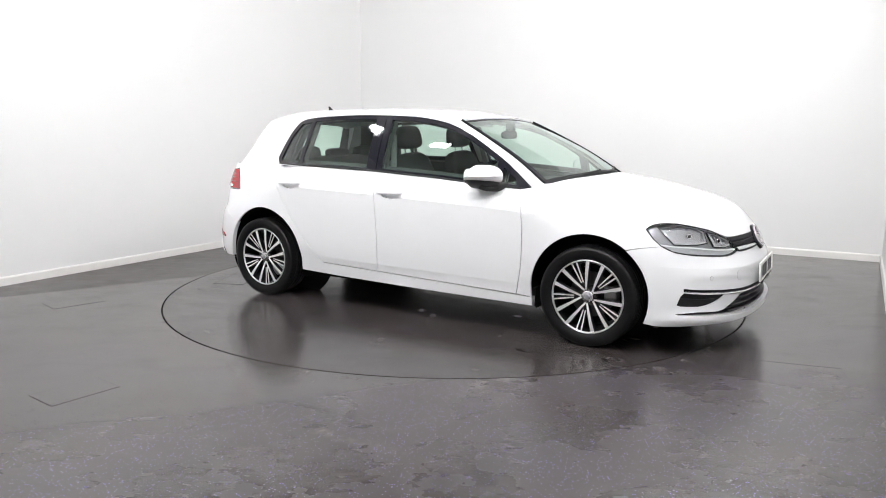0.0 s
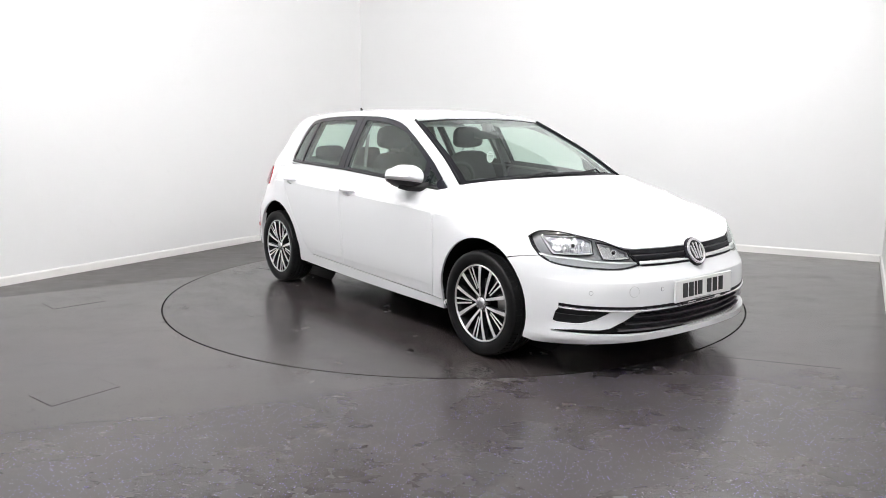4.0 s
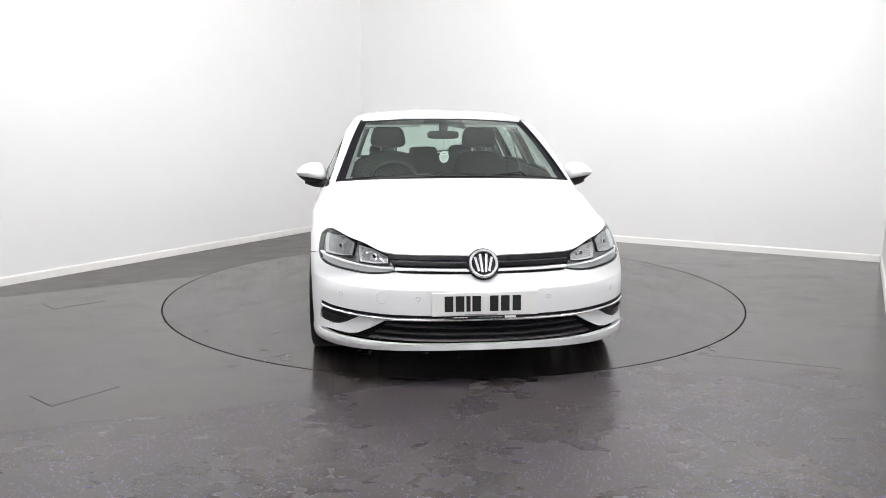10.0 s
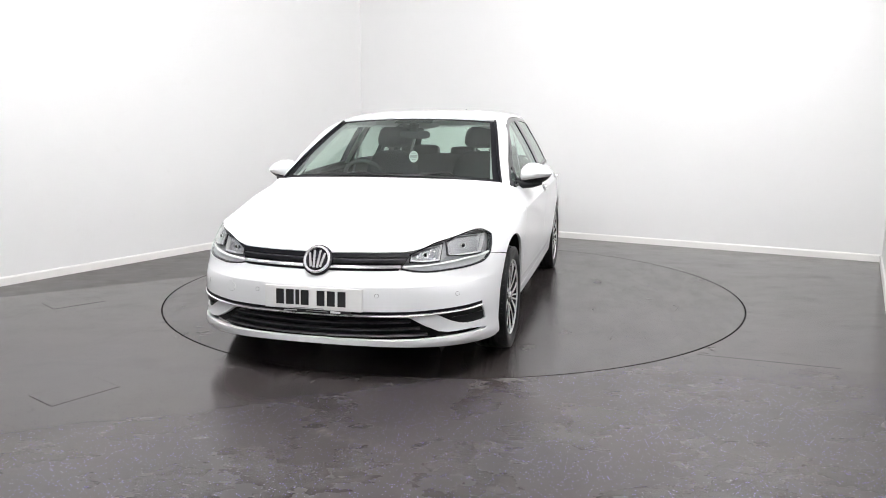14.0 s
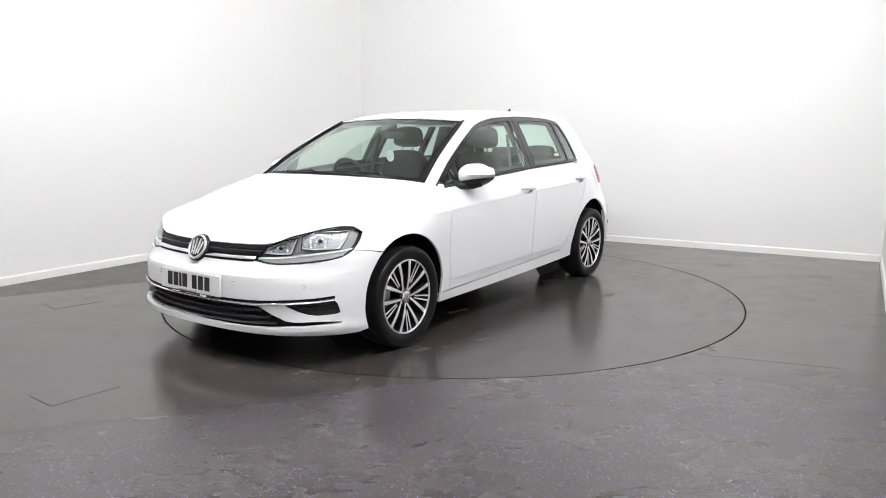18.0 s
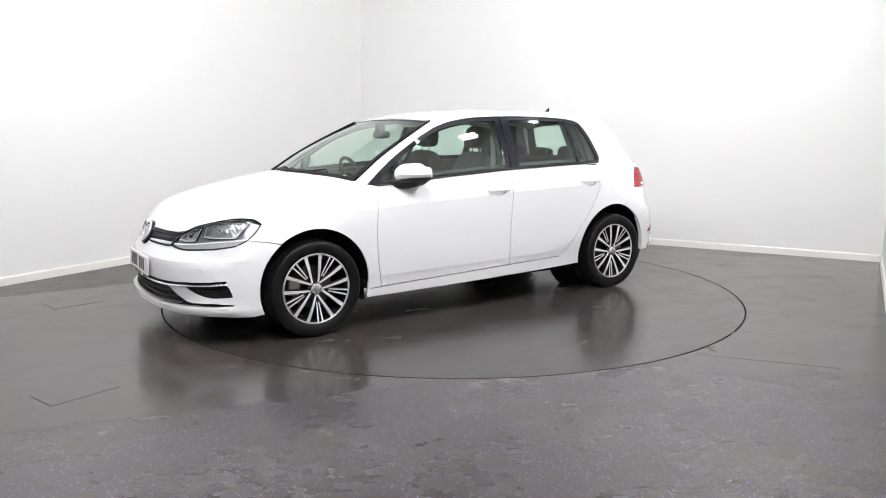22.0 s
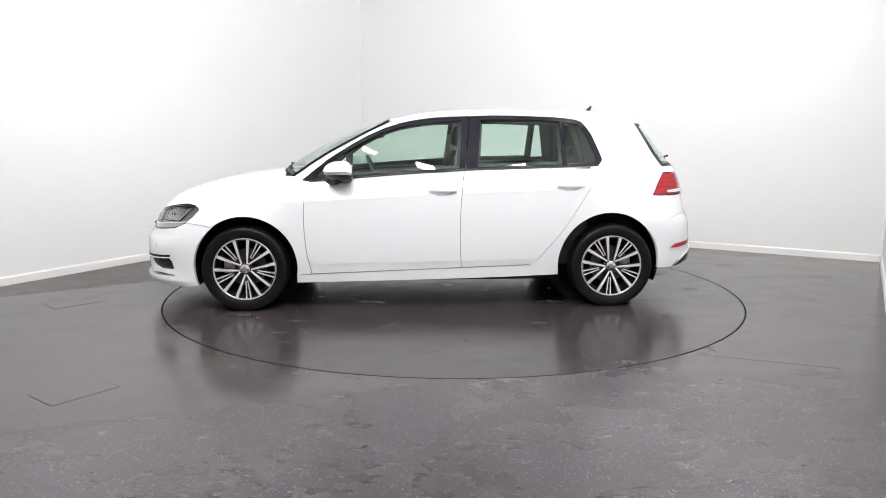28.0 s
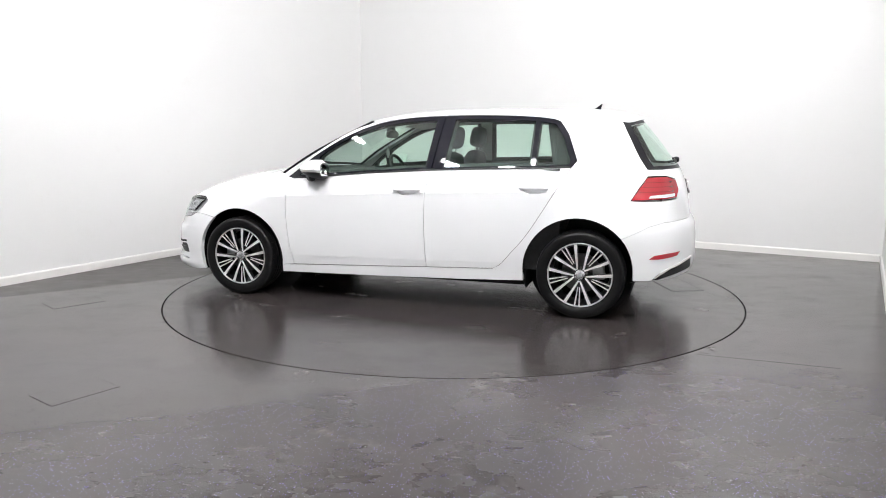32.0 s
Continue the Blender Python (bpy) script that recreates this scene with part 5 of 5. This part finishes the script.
        mir["label"] = "wing mirror with a white cap"
        wing_mirror(mir, sg)


def wing_mirror(parent, sg):
    cx, cy, cz = 0.622, 0.912, 0.981

    def shell(z0, z1, grow=0.0):
        """A slice of the housing between two heights (-1 to 1): full at the flat back, drawn out to a nose in front."""
        bm = bmesh.new()
        n, m = 36, 14
        rows = []
        for j in range(m + 1):
            f = math.sin(math.asin(z0) + (math.asin(z1) - math.asin(z0)) * j / m)
            k = max(0.0, 1 - f * f) ** 0.5 + 0.0005
            row = []
            for i in range(n):
                a = 2 * math.pi * i / n
                c, s = math.cos(a), math.sin(a)
                ex = (0.118 * c * k) if c > 0 else -0.088 * abs(c) ** 0.45 * (0.55 + 0.45 * k)
                wide = abs(s) ** 0.8 * (k if c > 0 else k ** 0.8)
                ey = (0.104 if s > 0 else -0.097) * wide
                tall = 0.079 * (1 - 0.10 * (1 + ey / 0.1) ** 1.5)
                lean = 0.010 * f
                row.append(bm.verts.new((cx + ex * (1 + grow) + lean, sg * (cy + ey * (1 + grow) - 0.035 * max(0, c) ** 2), cz + f * tall + (0.012 * ey / 0.1 if f < 0 else -0.006 * max(0.0, ey / 0.1)))))
            rows.append(row)
        for a, b in zip(rows, rows[1:]):
            for i in range(n):
                bm.faces.new((a[i], a[(i + 1) % n], b[(i + 1) % n], b[i]))
        bm.faces.new(rows[0][::-1]), bm.faces.new(rows[-1])
        bmesh.ops.recalc_face_normals(bm, faces=bm.faces)
        return bm

    part("mirror_cap", shell(-0.28, 1.0), PAINT, parent, "white mirror cap", smooth=True)
    part("indicator", shell(-0.42, -0.30, 0.004), CLEAR_LENS, parent, "clear indicator strip", smooth=True)
    part("mirror_base", shell(-1.0, -0.44, -0.01), PLASTIC, parent, "black lower housing", smooth=True)
    bm = blob(cx - 0.083, sg * 0.916, cz + 0.003, 0.006, 0.074, 0.048, p=3.5)
    part("mirror_glass", bm, MIRROR, parent, smooth=True)
    pts = [(0.625, sg * 0.945, 0.934), (0.65, sg * 0.895, 0.918), (0.69, sg * 0.840, 0.914), (0.73, sg * 0.790, 0.924)]
    part("mirror_arm", tube(pts, 0.026, 12), PLASTIC, parent, smooth=True)


def wheels(car):
    def wheel(x, y, spin, sg, brake):
        w = new("wheel")
        w.parent, w.location = car, (x, sg * y, 0.3005)
        w.rotation_euler = (0, radians(spin), 0 if sg > 0 else math.pi)
        w["label"] = "black and silver alloy wheel with a black tyre"
        R, r = 0.3005, 0.2195
        prof = [(r - 0.006, 0.085), (r + 0.006, 0.098), (r + 0.03, 0.106), (r + 0.055, 0.107), (r + 0.075, 0.101), (R - 0.008, 0.088), (R - 0.002, 0.074), (R, 0.055)]
        for k in (0.050, 0.018, -0.018, -0.050):
            prof += [(R, k + 0.004), (R - 0.007, k + 0.003), (R - 0.007, k - 0.003), (R, k - 0.004)]
        prof += [(R, -0.055), (R - 0.008, -0.088), (r + 0.05, -0.106), (r - 0.006, -0.09)]
        part("tyre", lathe(prof, 72), TYRE, w, "black rubber tyre", smooth=True)
        blocks = bmesh.new()
        for i in range(64):
            b = boxed(R - 0.030, 0.058, -0.0098, R + 0.0022, 0.0925, 0.0098, bevel=0.0)
            for v in b.verts:
                if v.co.y > 0.08 and v.co.x > R - 0.01:
                    v.co.x -= 0.009
            b.transform(pose(0, 0, 0, 0, 360 * i / 64, 0))
            me = bpy.data.meshes.new("block")
            b.to_mesh(me)
            b.free()
            blocks.from_mesh(me)
            bpy.data.meshes.remove(me)
        part("tread", blocks, TYRE, w, "tread blocks of the tyre shoulder")
        part("rim", lathe([(r + 0.002, 0.088), (r + 0.001, 0.096), (r - 0.002, 0.099), (r - 0.007, 0.097), (r - 0.009, 0.090)], 72), RIM_EDGE, w, "silver rim edge", smooth=True)
        part("barrel", lathe([(r - 0.012, 0.092), (r - 0.022, 0.070), (r - 0.026, 0.02), (r - 0.028, -0.09)], 60), RIM_BLACK, w, smooth=True)
        part("brake_disc", lathe([(0.03, 0.012), (0.135, 0.012), (0.135, -0.012)], 48), BRAKE, w, smooth=False)
        bm = boxed(0.080, -0.035, -0.050, 0.160, 0.035, 0.050, bevel=0.012)
        bm.transform(pose(0, 0, 0, 0, brake - 180 - spin, 0))
        part("caliper", bm, RIM_EDGE, w, "bare metal brake caliper")
        part("backing", lathe([(0.0005, -0.03), (r - 0.03, -0.03)], 40), LINER, w)
        part("hub", lathe([(0.0005, 0.083), (0.030, 0.083), (0.040, 0.076), (0.048, 0.066), (0.052, 0.050), (0.06, 0.0)], 40), RIM_BLACK, w, smooth=True)
        cap = part("hub_cap", lathe([(0.0005, 0.094), (0.028, 0.0935), (0.034, 0.090), (0.035, 0.080)], 32), BADGE, w, smooth=True)
        part("cap_disc", lathe([(0.0005, 0.0952), (0.017, 0.0948), (0.018, 0.0935)], 24), LAMP_DARK, cap, smooth=True)
        for k in range(5):
            a = radians(90 + 72 * k)
            for off0, off1, r0, w0, w1, big in ((-6, -23, 0.040, 0.0055, 0.0110, True), (6, 23, 0.040, 0.0055, 0.0110, True), (-4.2, -4.1, 0.086, 0.0034, 0.0048, False), (4.2, 4.1, 0.086, 0.0034, 0.0048, False)):
                p0 = Vector((math.cos(a + radians(off0)) * r0, 0.080, math.sin(a + radians(off0)) * r0))
                re = r - 0.009
                p1 = Vector((math.cos(a + radians(off1)) * re, 0.092, math.sin(a + radians(off1)) * re))
                spoke(w, p0, p1, w0, w1, big)
            b = a + radians(36)
            bolt = lathe([(0.0005, 0.078), (0.009, 0.078), (0.010, 0.06)], 12)
            bolt.transform(Matrix.Translation((math.cos(b) * 0.046, 0, math.sin(b) * 0.046)))
            part("wheel_bolt", bolt, BRAKE, w)
        return w

    def spoke(w, p0, p1, w0, w1, big):
        d = p1 - p0
        n = Vector((-d.z, 0, d.x)).normalized()
        bm = bmesh.new()
        body = bmesh.new()
        segs = 5
        face, low = [], []
        for i in range(segs + 1):
            t = i / segs
            c = p0 + d * t
            c.y += 0.006 * math.sin(math.pi * t) if big else 0.0
            hw = w0 + (w1 - w0) * t
            face.append((bm.verts.new(c + n * hw), bm.verts.new(c - n * hw)))
            low.append([body.verts.new(c + n * hw * 1.18 + Vector((0, -0.003, 0))), body.verts.new(c - n * hw * 1.18 + Vector((0, -0.003, 0))), body.verts.new(c - n * hw * 1.3 + Vector((0, -0.032, 0))), body.verts.new(c + n * hw * 1.3 + Vector((0, -0.032, 0)))])
        for a, b in zip(face, face[1:]):
            bm.faces.new((a[0], a[1], b[1], b[0]))
        ext = bmesh.ops.extrude_face_region(bm, geom=list(bm.faces))
        for v in [g for g in ext["geom"] if isinstance(g, bmesh.types.BMVert)]:
            v.co.y -= 0.004
        for a, b in zip(low, low[1:]):
            for i in range(4):
                body.faces.new((a[i], a[(i + 1) % 4], b[(i + 1) % 4], b[i]))
        body.faces.new(low[0][::-1]), body.faces.new(low[-1])
        bmesh.ops.recalc_face_normals(bm, faces=bm.faces)
        bmesh.ops.recalc_face_normals(body, faces=body.faces)
        s = part("spoke", body, RIM_BLACK, w)
        part("spoke_face", bm, SATIN, s, "machined silver face")

    wheel(1.305, 0.775, 41.5, 1, 175)
    wheel(-1.310, 0.762, 32.5, 1, 5)
    wheel(1.305, 0.775, 24, -1, 5)
    wheel(-1.310, 0.762, 43, -1, -48)
    # arch liners
    for cx, cz, r in (F_ARCH, R_ARCH):
        for sg in (1, -1):
            rows = []
            for i in range(27):
                a = radians(-22 + 224 * i / 26)
                c, s = math.cos(a), math.sin(a)
                edge = surface([(sx(cx + r * c), cz + r * s)], 0.012)[0]
                rr = r + 0.012
                rows.append([np.array([cx + r * c, sg * edge[1], cz + r * s]), np.array([cx + rr * c, sg * (edge[1] - 0.03), cz + rr * s]), np.array([cx + rr * c, sg * 0.50, cz + rr * s])])
            part("arch_liner", sheet(rows, up=(0, 0, -1)), LINER, car, smooth=True)
            bm = bmesh.new()
            bmesh.ops.create_circle(bm, cap_ends=True, segments=40, radius=r + 0.02, matrix=pose(cx, sg * 0.50, cz, 90))
            part("arch_wall", bm, FRIT, car)


def cabin(car):
    # floor pan, engine bulkhead and boot, all dark
    bm = boxed(-0.93, -0.80, 0.20, 0.95, 0.80, 0.30)
    part("underbody", bm, LINER, car)
    bm = boxed(0.92, -0.48, 0.22, 1.98, 0.48, 0.60, bevel=0.04)
    part("engine_bay", bm, LINER, car)
    bm = boxed(-1.90, -0.48, 0.33, -0.95, 0.48, 0.66, bevel=0.04)
    part("boot_floor", bm, LINER, car)
    for sg in (1, -1):
        part("under_tray", boxed(-0.41, sg * 0.715 - 0.03, 0.188, 0.045, sg * 0.715 + 0.03, 0.210, bevel=0.006), PLASTIC, car, "black plastic tray under the sill")
    part("exhaust", tube([(-0.2, -0.25, 0.185), (-0.9, -0.28, 0.19), (-1.3, -0.25, 0.26)], 0.03, 12), BRAKE, car)
    # inner door cards and pillar linings
    for sg in (1, -1):
        for x0, x1, zz in ((0.86, -0.22, 0.93), (-0.24, -1.15, 0.985)):
            top = np.linspace(x0, x1, 8)
            rows = [[np.array([x, sg * 0.74, 0.30]), np.array([x, sg * 0.74, zz - 0.10 + 0.03 * (x0 - x)]), np.array([x, sg * 0.775, zz - 0.028 + 0.045 * (x0 - x)]), np.array([x, sg * 0.80, zz - 0.018 + 0.045 * (x0 - x)])] for x in top]
            part("door_card", sheet(rows, up=(0, -sg, 0)), DASH, car, smooth=True)
        for xa, xb, w in ((-0.26, -0.31, 0.05), (-1.16, -1.08, 0.06)):
            lo, hi = on_body([(xa, 1.0), (xb, 1.36)], 0.045)
            rows = []
            for i in range(8):
                t = i / 7
                c = lo * (1 - t) + hi * t
                rows.append([(c + np.array([dx, -0.012 * (1 - (dx / w) ** 2), 0])) * np.array([1, sg, 1]) for dx in (w, w * 0.5, 0, -w * 0.5, -w)])
            part("pillar_lining", sheet(rows, 0.01, (0, -sg, 0)), HEADLINER if xa > -1 else DASH, car, smooth=True)
        rows = []
        for i in range(9):
            t = i / 8
            z = 0.99 + 0.375 * t
            x0 = -1.125 + 0.045 * t
            rows.append([on_body([(x0 - 0.42 * v * (1 - 0.25 * t), z)], 0.040 + 0.03 * v)[0] * np.array([1, sg, 1]) for v in (0, 0.15, 0.5, 1.0)])
        part("rear_pillar_lining", sheet(rows, 0.012, (0, -sg, 0)), PLASTIC, car, "black rear pillar lining", smooth=True)
        rows = []
        for i in range(12):
            t = i / 11
            x = 0.93 - 0.68 * t
            a = on_body([(x, float(np.interp(-x, [-0.905, -0.72, -0.44, -0.24], [0.912, 1.062, 1.23, 1.307])))], 0.035)[0]
            b = np.array([0.94 - 0.65 * t, 0.69 - 0.12 * t, 0.952 + 0.37 * t])
            rows.append([(a * (1 - v) + b * v - np.array([0.02, 0.03, 0.0])) * np.array([1, sg, 1]) for v in (0, 0.35, 0.7, 1.0)])
        part("pillar_lining", sheet(rows, 0.0, (0, -sg, 0)), HEADLINER, car, smooth=True)
    rows = [[np.array([x, w * k / 6, z - 0.045 * (abs(k) / 6) ** 2.5]) for k in range(-6, 7)] for x, z, w in ((0.28, 1.318, 0.55), (0.1, 1.346, 0.56), (-0.2, 1.372, 0.57), (-0.6, 1.384, 0.57), (-1.0, 1.378, 0.55), (-1.35, 1.358, 0.50), (-1.52, 1.325, 0.45))]
    part("headliner", sheet(rows, up=(0, 0, -1)), HEADLINER, car, smooth=True)
    for y in (0.36, -0.36):
        v = new("sun_visor")
        v.parent = car
        bm = boxed(0.18, y - 0.20, 1.300, 0.31, y + 0.20, 1.316, bevel=0.006)
        bm.transform(Matrix.Translation((0.25, 0, 1.308)) @ pose(0, 0, 0, 0, 12, 0) @ Matrix.Translation((-0.25, 0, -1.308)))
        part("visor_flap", bm, HEADLINER, v)
    # dashboard
    prof = [(1.05, 0.90), (0.98, 0.945), (0.85, 0.945), (0.72, 0.935), (0.60, 0.905), (0.56, 0.86), (0.58, 0.72), (0.66, 0.55)]
    rows = [[np.array([x, y, z + 0.022 * math.exp(-((y + 0.36) / 0.16) ** 2) * (1 if 0.55 < x < 0.9 else 0) - 0.02 * (abs(y) / 0.72) ** 4]) for y in np.linspace(-0.73, 0.73, 25)] for x, z in prof]
    dash = part("dashboard", sheet(rows), DASH, car, smooth=True)
    part("centre_console", boxed(-0.35, -0.10, 0.30, 0.62, 0.10, 0.62, bevel=0.03), DASH, car)
    # steering wheel, on the right
    sw = new("steering_wheel")
    sw.parent, sw.location, sw.rotation_euler = car, (0.425, -0.36, 0.895), (0, radians(24), 0)
    ring = [(0.168 + 0.014 * math.cos(a), 0.014 * math.sin(a)) for a in (2 * math.pi * i / 12 for i in range(13))]
    bm = lathe(ring, 48)
    bm.transform(pose(0, 0, 0, 0, 0, 90))
    part("wheel_ring", bm, DASH, sw, smooth=True)
    part("airbag_cover", blob(0.01, 0, 0, 0.025, 0.06, 0.05, p=3), PLASTIC, sw, smooth=True)
    for y0, y1, z1 in ((0.05, 0.16, 0.0), (-0.05, -0.16, 0.0)):
        part("wheel_spoke", tube([(0.01, y0, 0.0), (0.005, y1, z1)], 0.013, 8), SATIN, sw)
    part("wheel_spoke", tube([(0.01, 0, -0.04), (0.005, 0, -0.16)], 0.013, 8), SATIN, sw)
    # seats
    def seat(y):
        s = new("front_seat")
        s.parent, s.location = car, (-0.18, y, 0.30)
        part("cushion", blob(0.30, 0, 0.17, 0.28, 0.25, 0.10, p=4), FABRIC, s, smooth=True)
        bm = blob(0, 0, 0.40, 0.075, 0.245, 0.33, p=4.5, n=32, m=18)
        for v in bm.verts:
            v.co.y *= 1 - 0.22 * max(0, (v.co.z - 0.35) / 0.4)
        bm.transform(pose(0.11, 0, 0.10, 0, -17, 0))
        part("backrest", bm, FABRIC, s, smooth=True)
        bm = blob(0, 0, 0, 0.055, 0.135, 0.085, p=3.5)
        for v in bm.verts:
            v.co.y *= 1 - 0.12 * (v.co.z / 0.09)
        bm.transform(pose(-0.11, 0, 0.915, 0, -9, 0))
        part("headrest", bm, FABRIC, s, smooth=True)
        for dy in (-0.055, 0.055):
            part("headrest_post", tube([(-0.090, dy, 0.77), (-0.105, dy, 0.86)], 0.006, 8), CHROME, s, "chrome headrest post")

    seat(0.365)
    seat(-0.365)
    for sg in (1, -1):
        rows = [[np.array([x + dx, sg * y, z]) for dx in (-0.022, 0.0, 0.022)] for x, y, z in ((-0.235, 0.622, 1.235), (-0.215, 0.655, 1.10), (-0.190, 0.690, 0.95), (-0.165, 0.715, 0.72))]
        part("seat_belt", sheet(rows, 0.002, (0, -sg, 0)), BELT, car, "grey seat belt strap", smooth=True)
    bench = new("rear_bench")
    bench.parent = car
    part("cushion", blob(-0.86, 0, 0.52, 0.26, 0.66, 0.09, p=5, n=32), FABRIC, bench, smooth=True)
    bm = blob(0, 0, 0, 0.07, 0.66, 0.30, p=5, n=40, m=16)
    bm.transform(pose(-1.17, 0, 0.77, 0, -20, 0))
    part("backrest", bm, FABRIC, bench, smooth=True)
    for y, h in ((0.37, 0.062), (-0.37, 0.062), (0, 0.045)):
        bm = blob(0, 0, 0, 0.045, 0.13, h, p=4)
        bm.transform(pose(-1.265, y, 1.075, 0, -10, 0))
        part("headrest", bm, FABRIC, bench, smooth=True)
    part("parcel_shelf", boxed(-1.80, -0.62, 0.955, -1.34, 0.62, 0.97), DASH, car)
    part("boot_wall", boxed(-1.78, -0.60, 0.60, -1.74, 0.60, 0.955), DASH, car)
    # inside mirror and the round card that hangs from it
    m = new("rear_view_mirror")
    m.parent = car
    part("mirror_housing", blob(0.36, 0, 1.234, 0.022, 0.114, 0.030, p=3.5), PLASTIC, m, smooth=True)
    part("mirror_foot", boxed(0.34, -0.030, 1.255, 0.40, 0.030, 1.318, bevel=0.012), PLASTIC, m)
    card = new("round_card")
    card.parent, card.location = car, (0.40, 0.003, 1.079)
    card["label"] = "white oval card with grey printed lines"
    bm = lathe([(0.0005, 0.001), (0.034, 0.001), (0.034, -0.001), (0.0005, -0.001)], 32)
    bm.transform(Matrix.Diagonal((1, 1, 1.22, 1)) @ pose(0, 0, 0, 0, 0, -90))
    part("card_disc", bm, PAPER, card)
    for z, w in ((0.024, 0.016), (0.008, 0.026), (0.0, 0.028), (-0.008, 0.026), (-0.022, 0.014)):
        part("printed_line", boxed(0.0012, -w, z - 0.0016, 0.0018, w, z + 0.0016), GREY_INK, card)
    part("card_string", tube([(0, 0, 0.040), (-0.03, 0, 0.130)], 0.0015, 6), GREY_INK, card)


def build_car():
    car = new("car")
    tagged(car, "glossy white five-door hatchback car standing on the turntable", "car")
    doors = car_body(car)
    front_end(car)
    rear_end(car, upper_body(car))
    side_windows(car, doors)
    wheels(car)
    cabin(car)
    return car


car = build_car()


# ---- what moves: the turntable and the car on it ----
HEADINGS = [(0, -30.48), (2, -40.91), (4, -51.29), (6, -61.68), (8, -72.12), (10, -82.60), (12, -93.11), (14, -103.63), (16, -114.13), (18, -124.59), (20, -134.99), (22, -145.31), (24, -155.57), (26, -165.76), (28, -175.92), (30, -186.09), (32, -196.30)]
CAR_ON_DISC = pose(0.207, -0.145, 0.0)


def motions():
    walk(turntable, [(t, pose(0, 0, 0, 0, 0, a)) for t, a in HEADINGS])
    walk(car, [(t, pose(0, 0, 0, 0, 0, a) @ CAR_ON_DISC) for t, a in HEADINGS])


motions()
